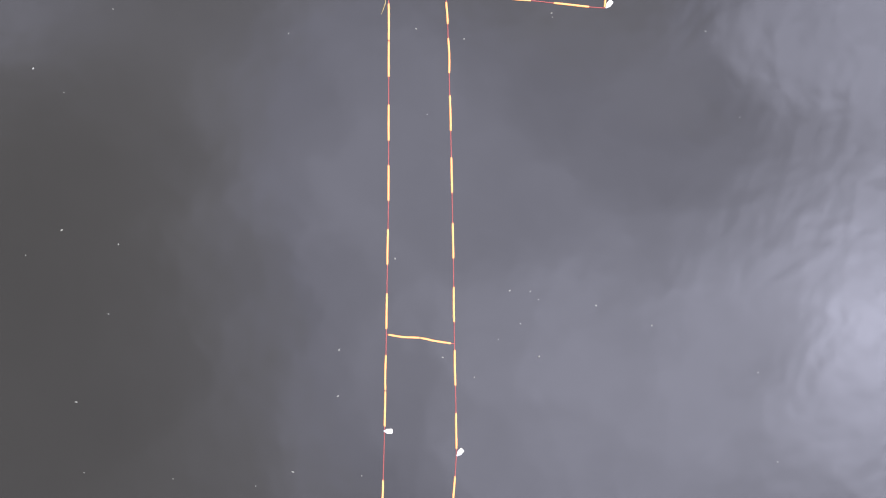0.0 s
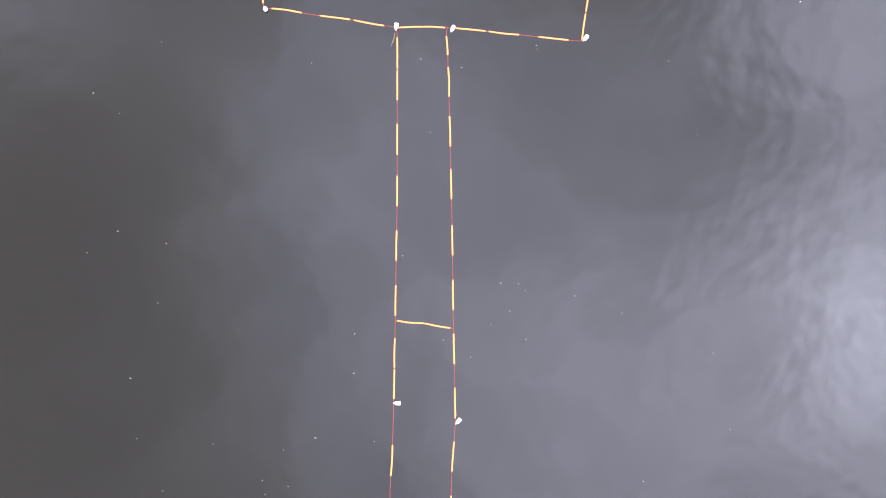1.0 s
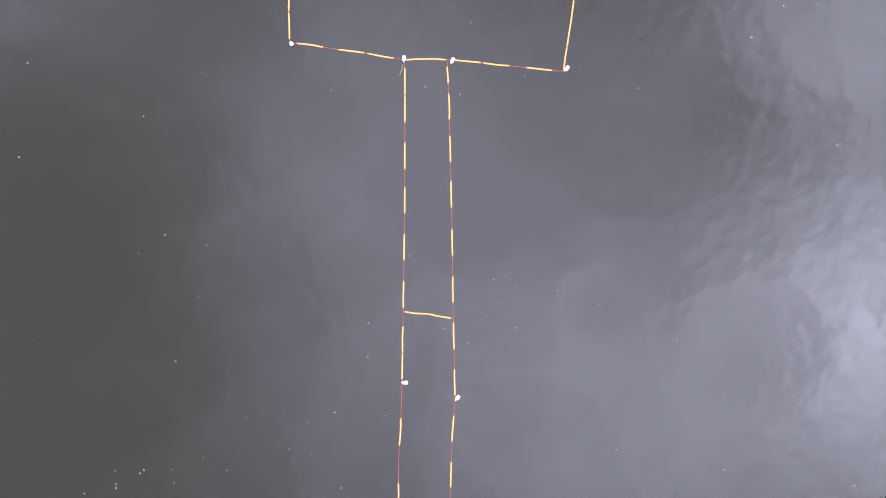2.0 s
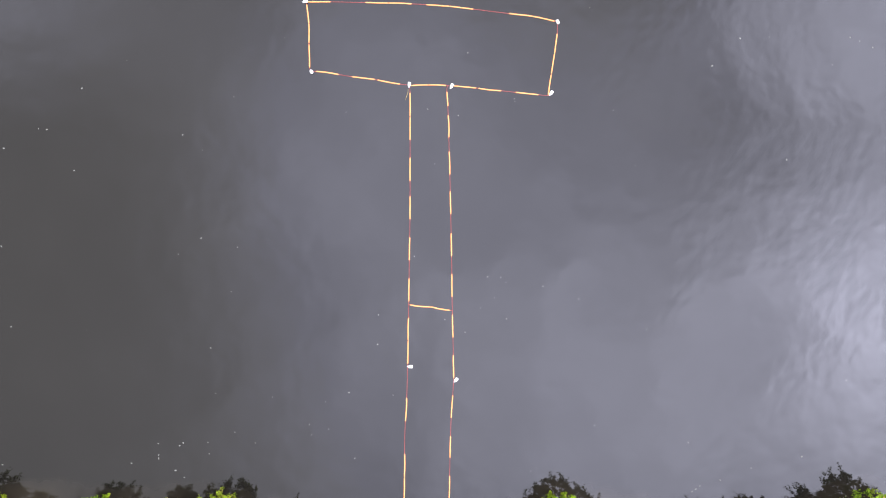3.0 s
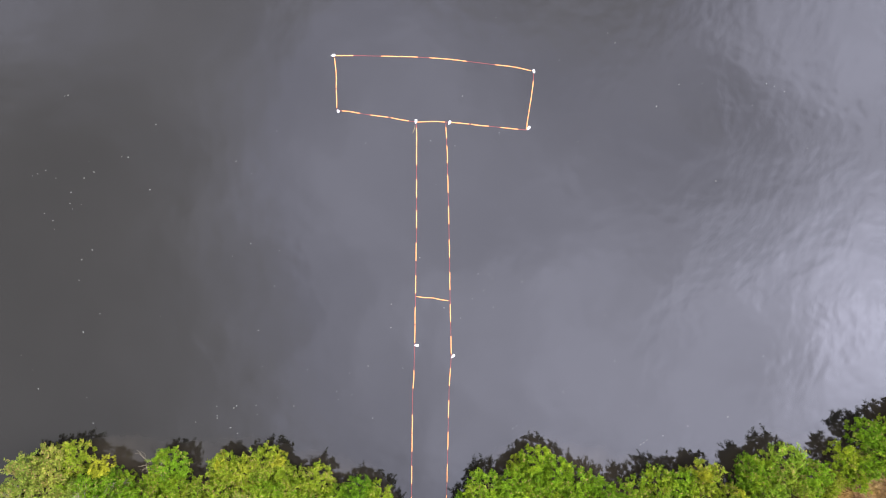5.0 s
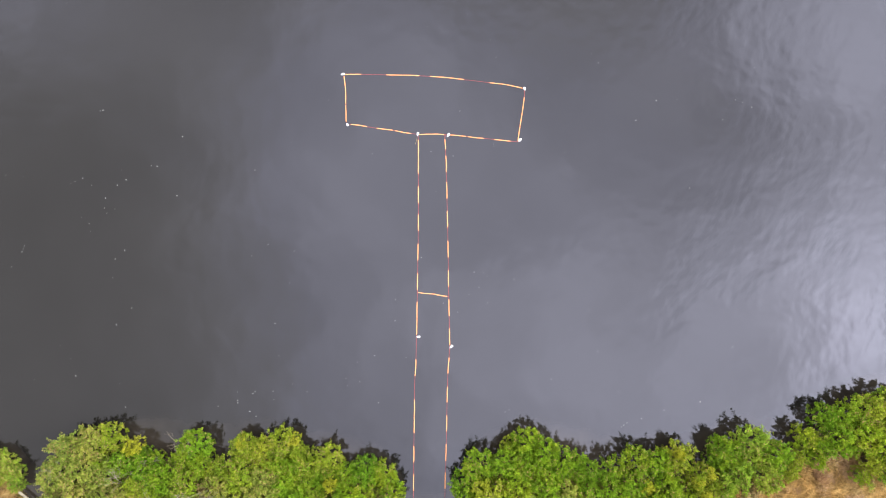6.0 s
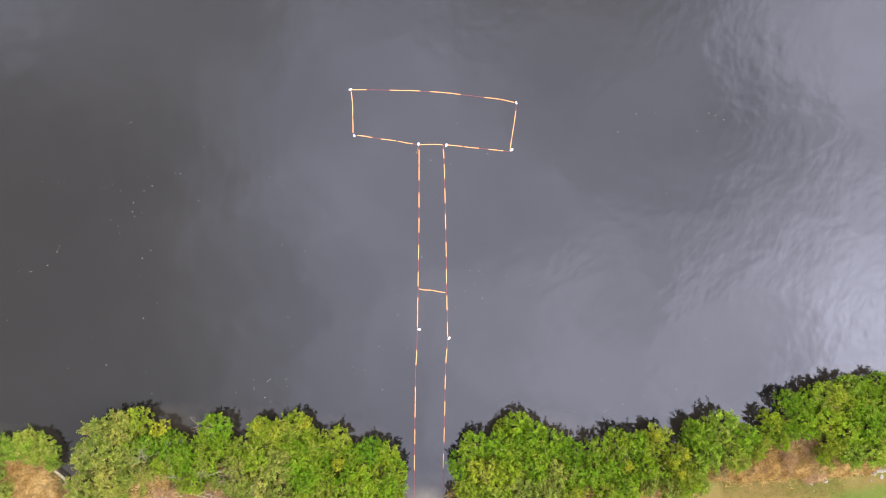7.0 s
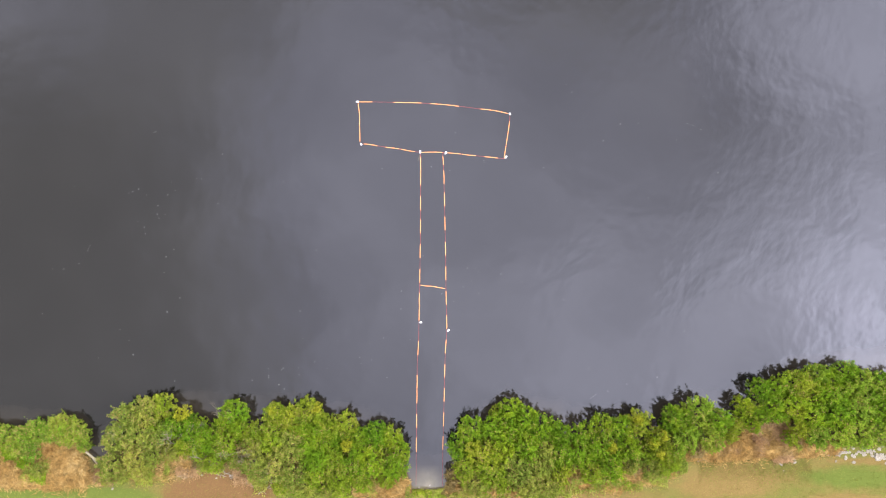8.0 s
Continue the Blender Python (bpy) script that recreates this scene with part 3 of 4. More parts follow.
# ---- shrubs along the bank ----
def shrub(seed, tone):
    """A many-stemmed shrub 1.25 m in radius and about 2.2 m high: stems with limbs, and an uneven crown of small leaves in sprays."""
    g = np.random.default_rng(seed)
    owner = thing("shrub", 0, 0, 0, SHRUB_LABEL[tone], "shrub", "bank shrubs")
    cane = tone == "cane"
    lobes = []
    ox, oy = g.uniform(0, 50, 2)
    for k in range(60):
        a = 2.39996 * k + g.uniform(-0.3, 0.3)
        d = 1.12 * math.sqrt((k + 0.3) / 60) * g.uniform(0.90, 1.08)
        x, y = d * math.cos(a), d * math.sin(a)
        swell = noise.noise(Vector((x * 1.3 + ox, y * 1.3 + oy, 0.0)))
        h = 1.02 + 0.76 * math.sqrt(max(0.0, 1 - (d / 1.25) ** 2)) + 0.50 * swell + g.uniform(-0.19, 0.18)
        lobes.append((x, y, max(h, 0.35), g.uniform(0.15, 0.29)))
    for k in range(10):                    # the skirt
        a, d = 0.628 * k + g.uniform(-0.2, 0.2), g.uniform(0.8, 1.0)
        lobes.append((d * math.cos(a), d * math.sin(a), g.uniform(0.3, 0.75), g.uniform(0.18, 0.28)))
    trunk = bmesh.new()
    for k, (x, y, z, rad) in enumerate(lobes):
        if k % 3 == 0:
            s = Vector((0.14 * math.cos(k), 0.14 * math.sin(k), -0.35))
            e = Vector((x, y, z))
            m = s.lerp(e, 0.5) + Vector((-x * 0.12, -y * 0.12, 0.2))
            tube(trunk, [s, m, m.lerp(e, 0.6), e + Vector((0, 0, rad * 0.6))], (0.036, 0.025, 0.015, 0.005), 4)
    C, N, D, L, W = [], [], [], [], []

    def leaf(c, nn, d, long, wide):
        n = len(c)
        C.append(c), N.append(nn / np.linalg.norm(nn, axis=1)[:, None]), D.append(d)
        L.append(g.uniform(*long, n)), W.append(g.uniform(*wide, n))

    long, wide = ((0.18, 0.36), (0.028, 0.048)) if cane else ((0.078, 0.152), (0.040, 0.070))
    for x, y, z, rad in lobes:
        n = int((110 if cane else 134) * (rad / 0.29) ** 1.6)
        d = g.normal(size=(n, 3))
        d /= np.linalg.norm(d, axis=1)[:, None]
        d[:, 2] = np.where(d[:, 2] < -0.35, -d[:, 2], d[:, 2])
        # sprays: leaves gather in tufts that stand out of the lobe
        tuft = g.normal(size=(8, 3))
        tuft /= np.linalg.norm(tuft, axis=1)[:, None]
        near = tuft[(d @ tuft.T).argmax(1)]
        d = d * 0.62 + near * 0.38
        d /= np.linalg.norm(d, axis=1)[:, None]
        stick = (d * near).sum(1) ** 12
        rr = rad * (0.42 + 0.80 * stick * g.uniform(0.4, 1.1, n) + g.uniform(-0.25, 0.25, n))
        c = np.array([x, y, z]) + d * rr[:, None] * np.array([1.0, 1.0, 0.9])
        leaf(c, d * 0.6 + np.array([0, 0, 0.45]) + g.normal(size=(n, 3)) * 0.60, near + np.array([0, 0, -0.2]) if cane else None, long, wide)
    for k in range(26):                    # shoots that break the outline, the odd one bare
        x, y, z, rad = lobes[g.integers(len(lobes))]
        d = np.array([x * 0.6, y * 0.6, 0.75]) + g.normal(size=3) * 0.35
        d /= np.linalg.norm(d)
        reach = rad + g.uniform(0.14, 0.42) * (1.7 if k % 9 == 0 else 1.0)
        e = np.array([x, y, z])
        tube(trunk, [e * 0.6, e, e + d * reach * 0.6, e + d * reach + (0, 0, -0.03)], (0.014, 0.010, 0.007, 0.003), 3)
        n = 20 if k % 6 else 4
        c = e + d * (reach * g.uniform(0.35, 1.05, n))[:, None] + g.normal(size=(n, 3)) * 0.055
        leaf(c, d * 0.3 + np.array([0, 0, 0.6]) + g.normal(size=(n, 3)) * 0.5, np.tile(d, (n, 1)) if cane else None, long, wide)
    part("trunk", trunk, M_BARK, owner, "many-stemmed brown trunk", True)
    crown = new("crown", leaves_mesh(np.vstack(C), np.vstack(N), np.concatenate(L), np.concatenate(W), M_LEAF[tone], g, np.vstack(D) if cane else None))
    crown.parent = owner
    return owner


SHRUB_LABEL = {
    "vivid": "dense bright green leafy shrub on the lake bank",
    "lime": "dense yellow-green leafy shrub overhanging the water",
    "gold": "shrub with yellowing gold-green leaves on the bank",
    "dull": "dusty olive green shrub beside dry grass on the bank",
    "pale": "tall light green shrub with fine leaves on the bank",
    "withered": "half-dead shrub with brown withered leaves on the bank",
    "cane": "arching green cane clump with long leaves above straw",
}
r = random.Random(11)
kinds, planted = {}, {}


def plant(**tones):
    """Shrubs of one stretch of the bank: for each tone the places and crown radii."""
    for tone, spots in tones.items():
        if tone not in kinds:
            kinds[tone] = [shrub(100 * len(kinds) + k, tone) for k in range(4 if tone in ("vivid", "lime", "dull") else 3)]
            planted[tone] = 0
        for x, y, rad in spots:
            i = planted[tone]
            planted[tone] += 1
            # the growth is taller towards the point, and lower where a crown is small
            top = float(np.interp(x, (-32, -27, -8, 4, 14, 24, 30, 36), (2.3, 3.1, 3.1, 3.4, 3.7, 3.7, 3.4, 3.5)))
            tall = top / 2.3 * (1.08 if tone == "gold" else min(1.0, 0.45 + 0.50 * rad) * r.uniform(0.92, 1.10))
            size = rad / 1.25 * r.uniform(0.98, 1.06)
            z = float(max(ground_height(np.array(x), np.array(y)), -0.25))
            m = pose(x, y, z, 0, 0, r.uniform(0, 360))
            base = kinds[tone][i % len(kinds[tone])]
            ob = base if i < len(kinds[tone]) else copy_thing(base, m)
            ob.matrix_basis = m @ Matrix.Diagonal((size, size, tall, 1))


# canes in the inlet
plant(
    cane=((-40.9, -16.5, 1.35), (-39.3, -16.0, 1.24), (-37.7, -15.9, 1.14), (-36.0, -15.9, 1.09), (-34.9, -15.5, 1.09), (-33.7, -15.3, 1.03), (-32.8, -15.1, 1.09), (-31.7, -15.3, 1.03),
          (-31.0, -15.9, 0.78), (-30.8, -16.7, 0.62), (-35.1, -17.1, 0.93), (-32.1, -16.1, 0.72), (-36.5, -16.7, 0.93), (-32.7, -16.2, 0.67),),
    vivid=((-37.0, -17.1, 0.88), (-35.9, -18.1, 0.52),),
    dull=((-41.3, -17.9, 1.24), (-34.5, -18.8, 0.67),))
# olive clump
plant(
    dull=((-26.8, -14.3, 1.44), (-25.3, -13.7, 1.39), (-27.8, -16.0, 1.34), (-26.1, -15.9, 1.49), (-24.3, -15.8, 1.39), (-28.2, -18.3, 1.19), (-25.8, -17.8, 1.29), (-28.6, -19.5, 0.52),
          (-27.0, -19.0, 0.77), (-24.4, -17.4, 0.93),),
    lime=((-23.9, -13.3, 1.23),),
    vivid=((-24.3, -15.0, 0.67),))
# western belt
plant(
    gold=((-22.0, -13.8, 0.67),),
    vivid=((-22.9, -15.0, 1.03), (-20.6, -14.9, 0.77), (-21.3, -14.5, 0.62), (-21.6, -15.3, 1.13), (-20.5, -15.8, 1.08), (-17.6, -13.9, 1.29), (-18.6, -14.8, 0.98), (-19.7, -16.0, 1.13),
           (-20.6, -17.1, 0.77), (-17.0, -15.3, 0.98),),
    lime=((-21.6, -16.6, 0.98), (-18.3, -16.5, 1.29), (-19.3, -18.0, 0.87),),
    dull=((-22.9, -17.1, 0.82), (-17.4, -17.7, 0.72),))
# belt before the landing
plant(
    lime=((-15.6, -15.4, 1.08), (-14.1, -14.0, 1.23), (-12.7, -14.4, 1.29), (-11.3, -13.6, 1.18), (-12.0, -15.2, 1.13), (-10.6, -14.4, 0.98), (-14.4, -15.9, 1.39), (-13.5, -19.9, 0.82),),
    vivid=((-11.2, -15.4, 0.93), (-10.9, -16.5, 1.29),),
    dull=((-16.0, -16.6, 0.98), (-12.7, -16.6, 1.39), (-15.8, -18.1, 1.08), (-14.1, -18.4, 1.34), (-12.4, -18.9, 1.23), (-11.3, -20.0, 0.93),),
    withered=((-16.7, -16.8, 0.72),),
    gold=((-14.2, -13.5, 0.46), (-10.5, -13.3, 0.46),))
# west of the landing
plant(
    lime=((-8.0, -14.9, 1.18), (-9.8, -14.6, 0.87), (-9.3, -16.9, 0.93), (-9.2, -15.4, 0.93), (-9.0, -18.0, 1.18), (-10.4, -19.2, 1.23), (-8.5, -19.6, 1.13), (-6.6, -19.5, 0.98),
          (-4.4, -19.5, 0.77),),
    vivid=((-8.6, -16.2, 0.87), (-6.6, -17.1, 1.03), (-10.2, -15.6, 1.03), (-10.4, -17.5, 1.29), (-6.8, -16.0, 0.98), (-5.4, -15.7, 1.23), (-4.1, -16.0, 1.18), (-3.4, -17.2, 1.08),
           (-7.5, -18.4, 1.23), (-5.8, -17.8, 1.39), (-3.6, -18.4, 1.18),),
    gold=((-7.8, -16.4, 0.57),),
    dull=((-9.3, -20.4, 0.72),))
# east of the landing
plant(
    lime=((5.1, -13.9, 0.72), (3.7, -17.2, 1.39), (2.4, -18.4, 1.13), (4.6, -18.5, 1.39), (5.6, -19.6, 0.92),),
    vivid=((3.0, -15.4, 1.39), (1.9, -16.7, 1.13), (6.4, -13.6, 1.23), (6.1, -15.1, 1.13), (7.0, -15.4, 1.03), (5.0, -14.9, 1.23), (7.6, -14.3, 1.23), (9.2, -15.2, 1.33), (10.6, -15.6, 1.03), (5.6, -16.6, 1.39),
           (7.6, -16.4, 1.28),),
    dull=((9.1, -17.2, 1.28), (6.9, -18.3, 1.39), (8.6, -18.6, 1.28), (3.2, -19.9, 1.03), (7.6, -20.0, 1.03), (9.5, -20.0, 1.03),),
    withered=((1.3, -19.3, 0.67), (1.1, -20.1, 0.51),))
# eastern belt
plant(
    vivid=((12.5, -15.6, 1.08), (14.3, -14.9, 1.18), (15.9, -15.1, 1.18), (16.4, -16.6, 1.18), (13.9, -17.0, 1.28), (12.4, -17.1, 1.18), (10.6, -17.3, 1.23), (14.9, -18.2, 1.23),),
    lime=((17.4, -14.6, 1.18), (18.8, -15.9, 1.08), (18.3, -17.2, 0.82), (13.2, -18.7, 1.02), (10.6, -18.7, 1.03), (19.4, -18.2, 0.92), (19.7, -16.9, 0.87),),
    gold=((19.3, -15.5, 0.46), (18.5, -16.2, 0.46), (19.0, -17.0, 0.41), (14.9, -16.5, 0.56), (17.2, -14.2, 0.46),),
    dull=((17.1, -17.6, 0.82), (16.5, -18.0, 0.92), (18.4, -18.5, 0.92),))
# far eastern belt
plant(
    vivid=((21.0, -14.4, 1.28), (20.3, -13.9, 0.92), (20.0, -14.8, 0.72), (24.1, -14.4, 1.28), (26.6, -13.3, 1.03), (27.2, -14.7, 0.72), (27.7, -13.9, 0.87),),
    pale=((22.7, -13.7, 1.54), (21.6, -15.8, 1.28), (23.4, -15.9, 1.08), (20.7, -16.6, 1.02),),
    lime=((20.1, -17.8, 0.92), (25.3, -15.5, 0.72), (25.8, -14.8, 0.77),),
    withered=((22.3, -16.8, 0.77),))
# the point
plant(
    vivid=((28.0, -11.7, 1.08), (29.5, -11.8, 1.13), (29.2, -13.3, 1.28), (30.7, -13.0, 1.33), (34.3, -10.8, 0.97), (34.5, -12.2, 1.13), (33.4, -12.3, 1.39), (35.6, -10.3, 1.18),
           (38.6, -11.6, 1.44), (37.8, -12.4, 1.03), (32.4, -14.1, 1.39), (34.6, -13.7, 1.49), (38.3, -13.7, 1.49), (30.5, -15.9, 0.62),),
    lime=((30.8, -11.3, 1.33), (31.9, -11.2, 1.28), (31.2, -14.9, 0.87),),
    pale=((32.9, -10.4, 1.03), (35.8, -11.7, 1.13), (37.0, -11.0, 1.28), (36.5, -13.2, 1.49), (32.6, -15.6, 1.03), (34.6, -15.4, 1.23), (36.5, -15.3, 1.28), (38.3, -15.4, 1.13),))
# past the point
plant(
    vivid=((40.5, -11.7, 1.54), (42.5, -14.4, 1.64),),
    lime=((40.3, -13.9, 1.54), (44.9, -12.9, 1.85),),
    pale=((42.5, -12.2, 1.74),),
    dull=((44.9, -15.1, 1.54),))


# ---- dead wood, stones and dry growth on the bank ----
def dead_branch(seed):
    g = random.Random(seed)
    owner = thing("dead_branch", 0, 0, 0, "bare grey dead branch among the shrubs", "branch", "dead branches")
    bm = bmesh.new()

    def grow(p, d, length, rad, depth):
        mid = p + d * length * 0.5 + Vector((g.uniform(-1, 1), g.uniform(-1, 1), g.uniform(-0.6, 0.4))) * length * 0.10
        end = p + d * length
        tube(bm, [p, mid, end], (rad, rad * 0.8, rad * 0.55), 5)
        if depth:
            for k in range(3):
                nd = (d + Vector((g.uniform(-1, 1), g.uniform(-1, 1), g.uniform(-0.3, 0.7))) * 0.75).normalized()
                grow(p.lerp(end, g.uniform(0.45, 1.0)), nd, length * g.uniform(0.5, 0.75), rad * 0.55, depth - 1)

    grow(Vector((0, 0, 0)), Vector((g.uniform(-0.4, 0.4), g.uniform(-0.4, 0.4), 1)).normalized(), 2.3, 0.036, 3)
    part("limbs", bm, M_DEAD, owner, "", True)
    return owner


for i, (x, y, size) in enumerate(((-19.1, -14.0, 0.72), (-18.4, -13.8, 0.7), (-23.2, -15.8, 0.92), (-18.0, -16.2, 0.92), (-21.7, -15.2, 0.82), (7.0, -18.5, 0.7), (22.2, -14.2, 0.75), (23.7, -15.0, 0.7), (-19.9, -17.2, 0.88), (35.7, -12.5, 0.8), (16.4, -18.4, 0.65), (-16.3, -16.4, 0.88), (-21.0, -15.5, 0.8), (-27.2, -14.6, 0.85), (-22.2, -16.6, 0.9), (-17.3, -17.3, 0.9), (-14.9, -17.2, 0.88))):
    z = float(max(ground_height(np.array(x), np.array(y)), -0.2))
    dead_branch(40 + i).matrix_basis = pose(x, y, z - 0.05, 0, 0, 40 * i) @ Matrix.Diagonal((size, size, size, 1))


def stone_mesh(seed):
    g = random.Random(seed)
    bm = bmesh.new()
    bmesh.ops.create_icosphere(bm, subdivisions=2, radius=0.5)
    off = Vector((g.uniform(0, 40), g.uniform(0, 40), g.uniform(0, 40)))
    for v in bm.verts:
        v.co *= 1 + 0.75 * noise.noise(v.co * 2.3 + off)
        v.co.z *= 0.6
        v.co.x *= 1.25
    return mesh_of(bm, M_ROCK)


STONES = [stone_mesh(s) for s in range(5)]
r = random.Random(21)
for cx, cy, spread, count, size in ((30.2, -17.6, 0.6, 9, 0.28), (30.8, -17.9, 0.5, 12, 0.2), (35.9, -17.35, 0.8, 30, 0.26), (37.4, -17.3, 0.8, 26, 0.25), (39.3, -17.6, 0.35, 10, 0.42), (39.0, -16.5, 0.4, 6, 0.4), (-21.9, -19.4, 0.45, 4, 0.2), (-20.2, -18.9, 0.5, 4, 0.18), (-18.6, -19.4, 0.8, 4, 0.18), (-17.1, -19.7, 0.7, 3, 0.16), (-9.2, -20.9, 0.4, 3, 0.3), (-29.4, -18.6, 0.25, 3, 0.2), (-1.2, -20.6, 0.7, 6, 0.18), (-28.4, -19.9, 0.7, 6, 0.18)):
    for k in range(count):
        x, y = cx + r.gauss(0, spread), cy + r.gauss(0, 0.36)
        ob = tagged(new("stone", STONES[r.randrange(5)]), "pale grey weathered stone lying on the bank", "stone", "bank stones")
        q = size * r.uniform(0.5, 1.3)
        ob.matrix_basis = pose(x, y, float(ground_height(np.array(x), np.array(y))) + q * 0.02, 0, 0, r.uniform(0, 360)) @ Matrix.Diagonal((q, q, q, 1))

plank = thing("plank", -30.31, -17.76, 0.52, "weathered pale timber plank across the muddy inlet", "plank")
bm = bmesh.new()
bmesh.ops.create_cube(bm, size=1.0)
for v in bm.verts:
    v.co = Vector((v.co.x * 1.25, v.co.y * 0.2, v.co.z * 0.07))
bmesh.ops.bevel(bm, geom=bm.edges[:], offset=0.012, segments=1, affect="EDGES")
part("board", bm, M_PLANK, plank)
plank.rotation_euler = (0.0, 0.06, radians(-40))


def scatter(name, label, category, material, count, spots, length, width, lie, mound, seed, gather=-1.0, combed=False):
    """Loose blades as one sheet of stuff, gathered in patches (x, y, spread in x and y, share); combed: laid over in wisps."""
    g = np.random.default_rng(seed)
    share = np.array([q[4] for q in spots], float)
    pick = g.choice(len(spots), count, p=share / share.sum())
    q = np.array([p[:4] for p in spots], float)[pick]
    x = q[:, 0] + g.uniform(-1, 1, count) * q[:, 2]
    y = q[:, 1] + g.normal(size=count) * q[:, 3] * 0.5
    h = ground_height(x, y)
    lump = np.array([noise.noise(Vector((a * 0.8, b * 0.8, seed))) for a, b in zip(x, y)])
    keep = (h > 0.05) & (lump > gather)
    x, y, h, lump = x[keep], y[keep], h[keep], lump[keep]
    n = len(x)
    c = np.stack([x, y, h + 0.05 + np.maximum(0, 0.25 + 0.6 * lump) * g.uniform(0, 1, n) * mound], 1)
    nn = g.normal(size=(n, 3)) * lie + np.array([0, 0, 1.0])
    nn /= np.linalg.norm(nn, axis=1)[:, None]
    ways = None
    if combed:
        turn = np.array([noise.noise(Vector((a * 0.45, b * 0.7, seed + 9.0))) for a, b in zip(x, y)]) * 2.6 + np.where(x < -25, -0.6, 0.0) + g.normal(size=n) * 0.25
        ways = np.stack([np.cos(turn), np.sin(turn), np.zeros(n)], 1)
    me = leaves_mesh(c, nn, g.uniform(0.5, 1.2, n) * length, g.uniform(0.6, 1.4, n) * width, material, g, ways)
    tagged(new(name, me), label, category, kind="stuff")


STRAW_WEST = ((-37.3, -19.8, 1.5, 0.8, 3), (-35.3, -20.1, 2.5, 0.5, 3), (-33.0, -17.9, 1.7, 1.7, 7), (-32.5, -19.5, 1.9, 1.2, 5), (-30.4, -19.7, 1.2, 0.5, 2), (-36.8, -18.1, 1.2, 1.2, 2), (-23.0, -18.1, 1.5, 0.7, 2), (-25.0, -19.4, 2.0, 0.6, 1), (-4.2, -20.6, 1.8, 0.8, 4), (-6.2, -20.7, 1.2, 0.5, 2), (1.3, -20.1, 0.6, 0.9, 1.5))
STRAW_EAST = ((28.7, -16.4, 1.9, 1.4, 3.5), (30.3, -17.3, 2.5, 0.5, 2), (11.8, -19.9, 0.7, 1.0, 2), (23.2, -17.4, 2.5, 0.8, 3), (25.7, -17.6, 2.5, 0.5, 3), (30.2, -17.5, 3.0, 0.3, 3), (33.2, -17.2, 2.0, 0.5, 2), (17.7, -19.9, 2.0, 0.5, 1), (14.2, -20.1, 1.2, 0.5, 1), (5.5, -20.7, 0.8, 0.5, 1), (12.7, -19.9, 1.5, 0.7, 2), (15.7, -20.0, 2.0, 0.6, 2), (18.2, -19.5, 1.5, 0.7, 2), (19.9, -19.0, 1.0, 0.6, 1), (3.8, -20.7, 2.0, 0.5, 1.5), (8.2, -20.8, 2.0, 0.5, 1.5))
scatter("dry_grass", "matted tan dry grass on the lake bank", "dry grass", M_STRAW, 48000,
        STRAW_WEST + STRAW_EAST, 0.55, 0.040, 0.55, 0.9, 5, -1.0, True)
scatter("grass", "short green and tan turf on the lake bank", "grass", M_BLADE, 15000,
        ((-20.0, -21.2, 24.0, 2.0, 5), (20.0, -21.2, 24.0, 2.0, 5), (36.0, -19.2, 8.0, 2.0, 2), (28.0, -18.7, 5.0, 1.4, 4)), 0.20, 0.022, 0.35, 0.10, 6)
scatter("undergrowth", "low tangled green weeds between shrubs and turf", "undergrowth", M_LEAF["dull"], 62000,
        ((-26.9, -19.6, 2.0, 0.7, 2), (-25.2, -18.9, 1.8, 1.0, 2), (-16.6, -18.1, 1.2, 1.0, 1.5), (-15.1, -19.9, 1.5, 0.9, 2), (-12.6, -20.7, 2.0, 0.7, 3), (-9.1, -20.9, 2.5, 0.5, 3), (-6.7, -20.4, 2.0, 0.6, 2), (-1.0, -21.0, 1.8, 0.5, 5), (2.8, -20.7, 2.0, 0.7, 3), (6.2, -20.8, 2.5, 0.6, 3), (9.7, -20.8, 2.0, 0.7, 3), (13.2, -20.1, 1.5, 0.8, 2), (16.2, -20.0, 1.8, 0.6, 2), (18.7, -19.6, 1.5, 0.8, 2), (20.7, -18.6, 1.2, 0.8, 2), (33.2, -16.8, 1.8, 0.4, 1.5), (36.7, -16.3, 2.0, 0.5, 2), (-35.3, -18.9, 1.5, 1.0, 1.5), (-39.8, -18.9, 1.5, 1.2, 2), (-19.8, -18.6, 1.2, 0.6, 1)), 0.17, 0.070, 0.6, 1.4, 8, -0.15)
scatter("weeds", "patches of light green weeds in the turf", "weeds", M_LEAF["lime"], 24000,
        ((-37.3, -17.4, 1.2, 0.7, 1), (-34.8, -19.3, 0.7, 0.7, 1.5), (-19.0, -18.1, 1.2, 0.7, 1), (-10.6, -20.7, 3.0, 0.5, 1.5), (3.8, -20.3, 2.0, 0.7, 1.5), (9.2, -20.5, 2.0, 0.7, 1.5), (15.2, -19.9, 2.0, 0.7, 1), (20.7, -18.5, 1.0, 0.7, 1), (36.2, -16.5, 2.0, 0.4, 1), (-0.7, -20.9, 1.5, 0.4, 1)), 0.17, 0.070, 0.6, 1.5, 9, -0.05)
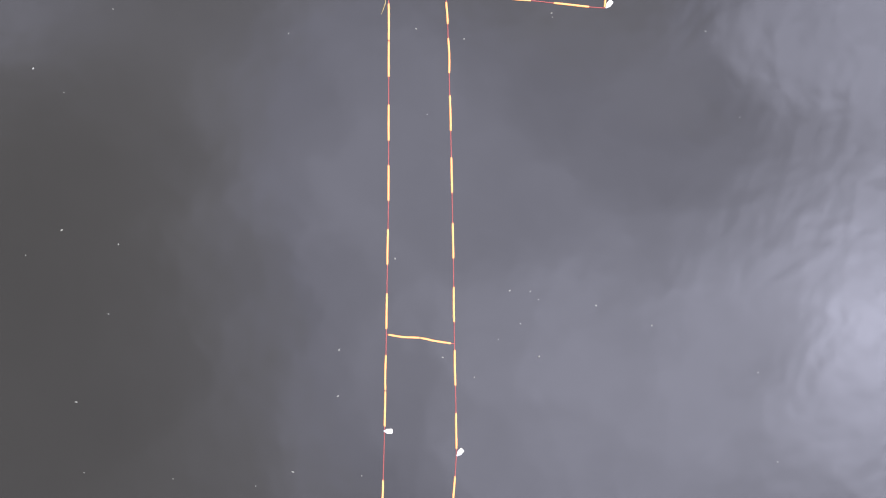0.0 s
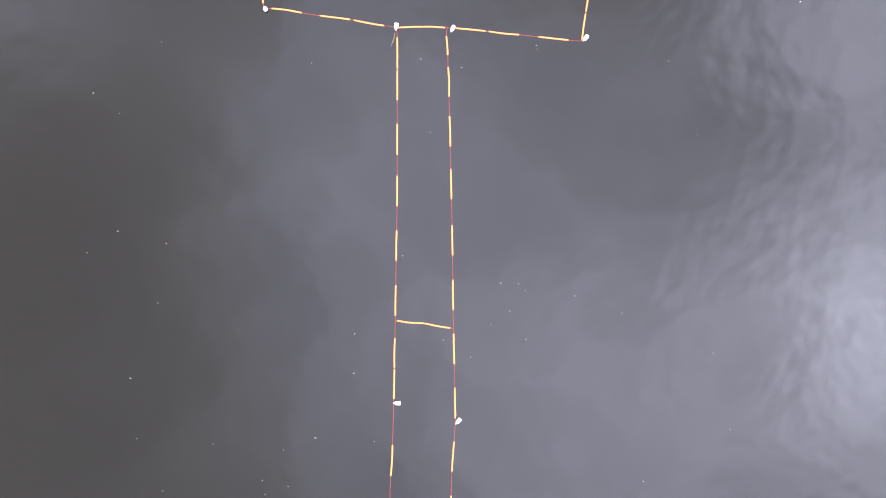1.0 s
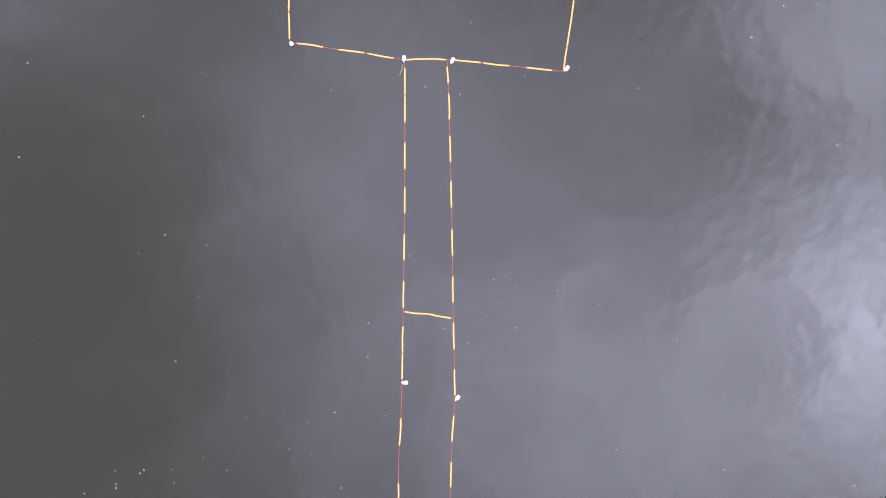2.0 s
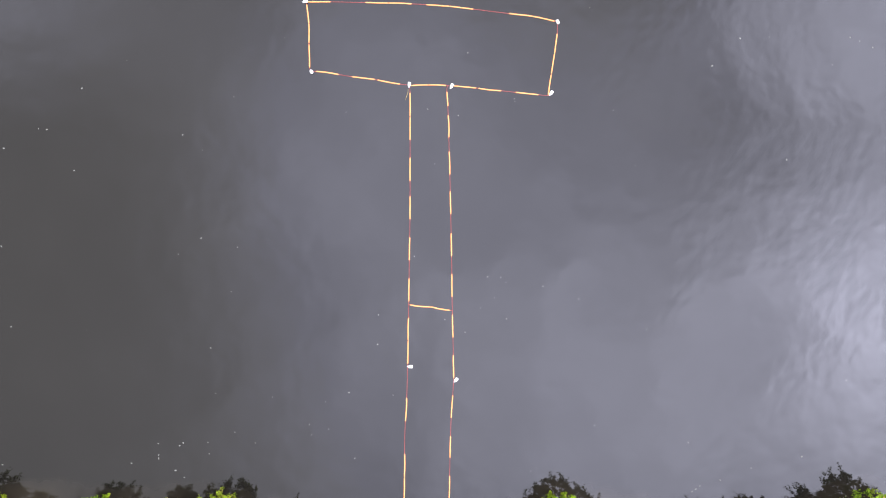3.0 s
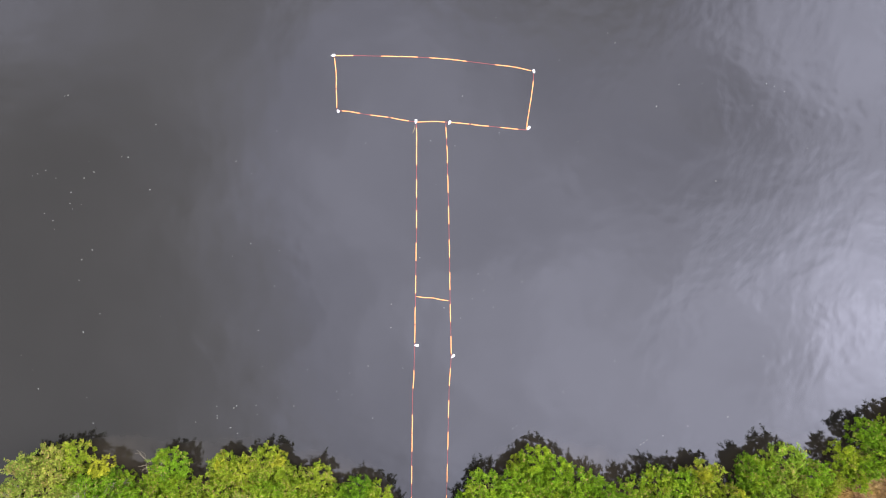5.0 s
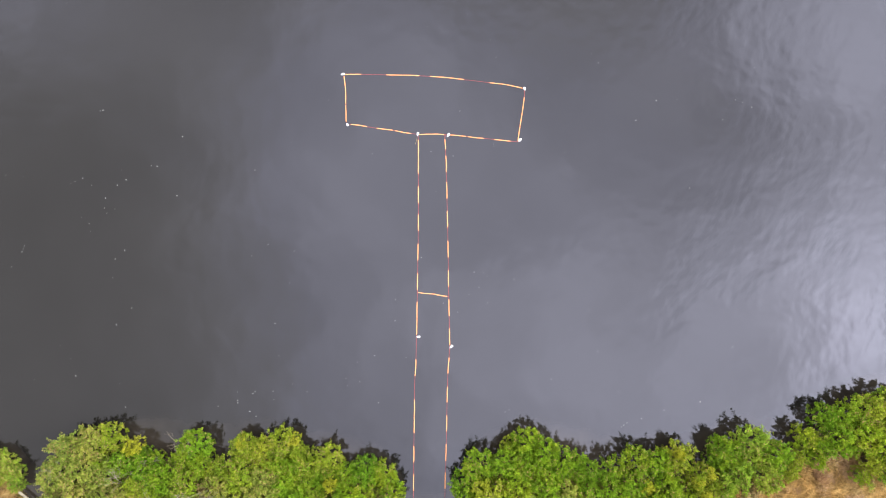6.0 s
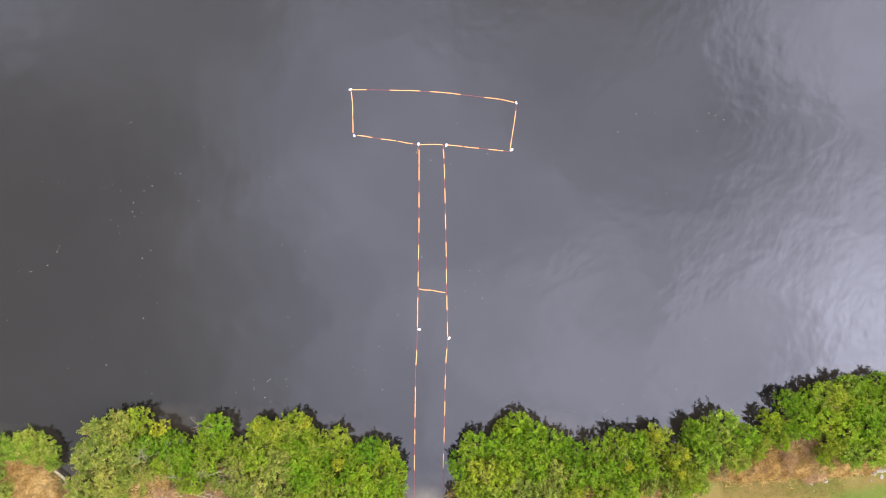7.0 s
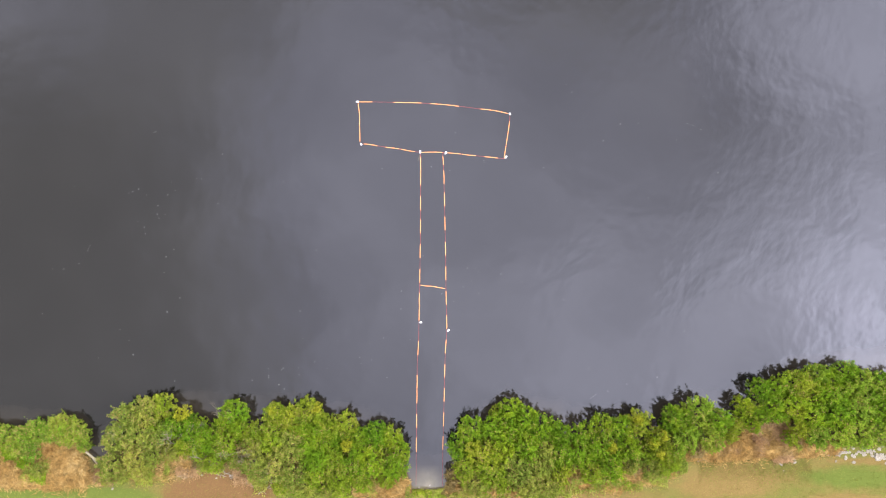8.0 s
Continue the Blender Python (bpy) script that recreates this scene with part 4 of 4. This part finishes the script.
scatter("dry_reeds", "heap of tall bent golden dry reeds on the bank", "reeds", M_STRAW, 30000,
        ((-32.9, -17.7, 1.7, 1.5, 5), (-34.1, -17.1, 1.4, 0.8, 2.5), (-33.0, -16.6, 1.2, 0.8, 2.5), (-38.7, -17.5, 1.6, 0.9, 2.5), (-32.0, -19.0, 1.4, 1.3, 4), (-37.3, -18.9, 1.2, 1.0, 2), (-3.7, -20.4, 0.9, 0.7, 1.2), (23.9, -17.0, 1.4, 0.8, 3), (25.6, -17.0, 1.6, 0.9, 4), (27.4, -17.1, 1.3, 0.8, 3), (30.5, -17.2, 2.2, 0.4, 2), (33.6, -16.7, 1.9, 0.5, 2.5), (16.9, -18.9, 1.2, 0.9, 2), (18.5, -19.2, 0.8, 0.6, 1), (11.8, -19.8, 0.5, 0.9, 1.5), (5.5, -20.7, 0.7, 0.5, 0.6), (15.5, -20.4, 0.7, 0.5, 0.6)), 0.85, 0.040, 0.50, 1.5, 10, -0.25, True)
scatter("brush", "tangle of brown dead twigs heaped on the bank", "dead brush", M_BRUSH, 14000,
        ((29.4, -16.0, 1.7, 1.3, 6), (30.9, -15.9, 1.0, 0.9, 1.5), (-29.3, -19.3, 0.7, 0.7, 1.5), (-28.7, -19.8, 0.7, 0.4, 1), (-18.1, -17.6, 1.2, 1.0, 1), (-21.8, -19.1, 1.0, 0.5, 1), (-16.6, -19.4, 1.2, 0.8, 1.5), (25.7, -17.3, 1.0, 0.3, 0.6), (5.3, -20.4, 1.0, 0.5, 0.5), (30.4, -17.9, 0.9, 0.4, 1)), 0.66, 0.026, 0.60, 1.5, 12, -0.6)


def driftwood(x, y, length, turn, seed):
    """A pale fallen stalk or limb lying on the ground, crooked, with a stub or two."""
    g = random.Random(seed)
    owner = thing("driftwood", x, y, float(ground_height(np.array(x), np.array(y))), "pale dry fallen stalk lying on the bank", "driftwood", "fallen stalks")
    owner.rotation_euler = (0, 0, radians(turn))
    n = 7
    pts = [((k / (n - 1) - 0.5) * length, g.gauss(0, 0.04 * length), 0.05 + g.uniform(0, 0.05)) for k in range(n)]
    bm = bmesh.new()
    tube(bm, pts, [0.055 * (1 - 0.09 * k) for k in range(n)], 6)
    for k in (2, 4):
        a = Vector(pts[k])
        e = a + Vector((g.uniform(0.1, 0.35), g.choice((-1, 1)) * g.uniform(0.2, 0.4), 0.12))
        tube(bm, [a, a.lerp(e, 0.5), e], (0.03, 0.022, 0.01), 5)
    part("stalk", bm, M_DEAD, owner, "", True)


STALKS_WEST = ((-19.9, -18.1, 1.6, 35), (-20.4, -18.8, 1.2, -20), (-18.3, -19.3, 1.5, -35), (-21.7, -19.2, 1.3, 40), (-17.0, -19.7, 1.2, -30), (-15.1, -20.6, 1.4, 35), (-29.1, -19.4, 1.9, -50), (-29.8, -18.7, 1.9, -48), (-28.6, -19.8, 1.5, -35), (-3.1, -20.7, 1.5, 35), (1.3, -20.4, 1.2, 60), (-25.9, -19.1, 1.4, 75), (-22.4, -19.4, 0.7, 20), (-22.0, -19.0, 0.8, -30), (-21.4, -19.3, 0.6, 60), (-20.7, -19.0, 0.9, 10), (-20.0, -18.6, 0.7, -50), (-19.6, -19.0, 0.8, 25), (-18.9, -19.4, 0.9, -10), (-17.8, -19.5, 0.8, 30), (-17.3, -19.2, 0.7, -60), (-16.4, -19.9, 0.9, -25), (-15.8, -20.2, 0.8, 40))
STALKS_EAST = ((24.9, -17.6, 2.6, 10), (26.4, -17.5, 2.2, 4), (28.2, -17.3, 2.6, -4), (30.1, -17.3, 2.4, 3), (31.9, -17.2, 2.2, -6), (33.7, -17.2, 1.8, 4), (23.7, -17.9, 1.8, 25), (24.6, -17.3, 1.5, -8), (27.7, -17.2, 1.6, 6), (31.1, -17.5, 1.5, 10), (20.5, -18.7, 1.3, 5))
for k, (x, y, length, turn) in enumerate(STALKS_WEST + STALKS_EAST):
    driftwood(x, y, length, turn, 60 + k)
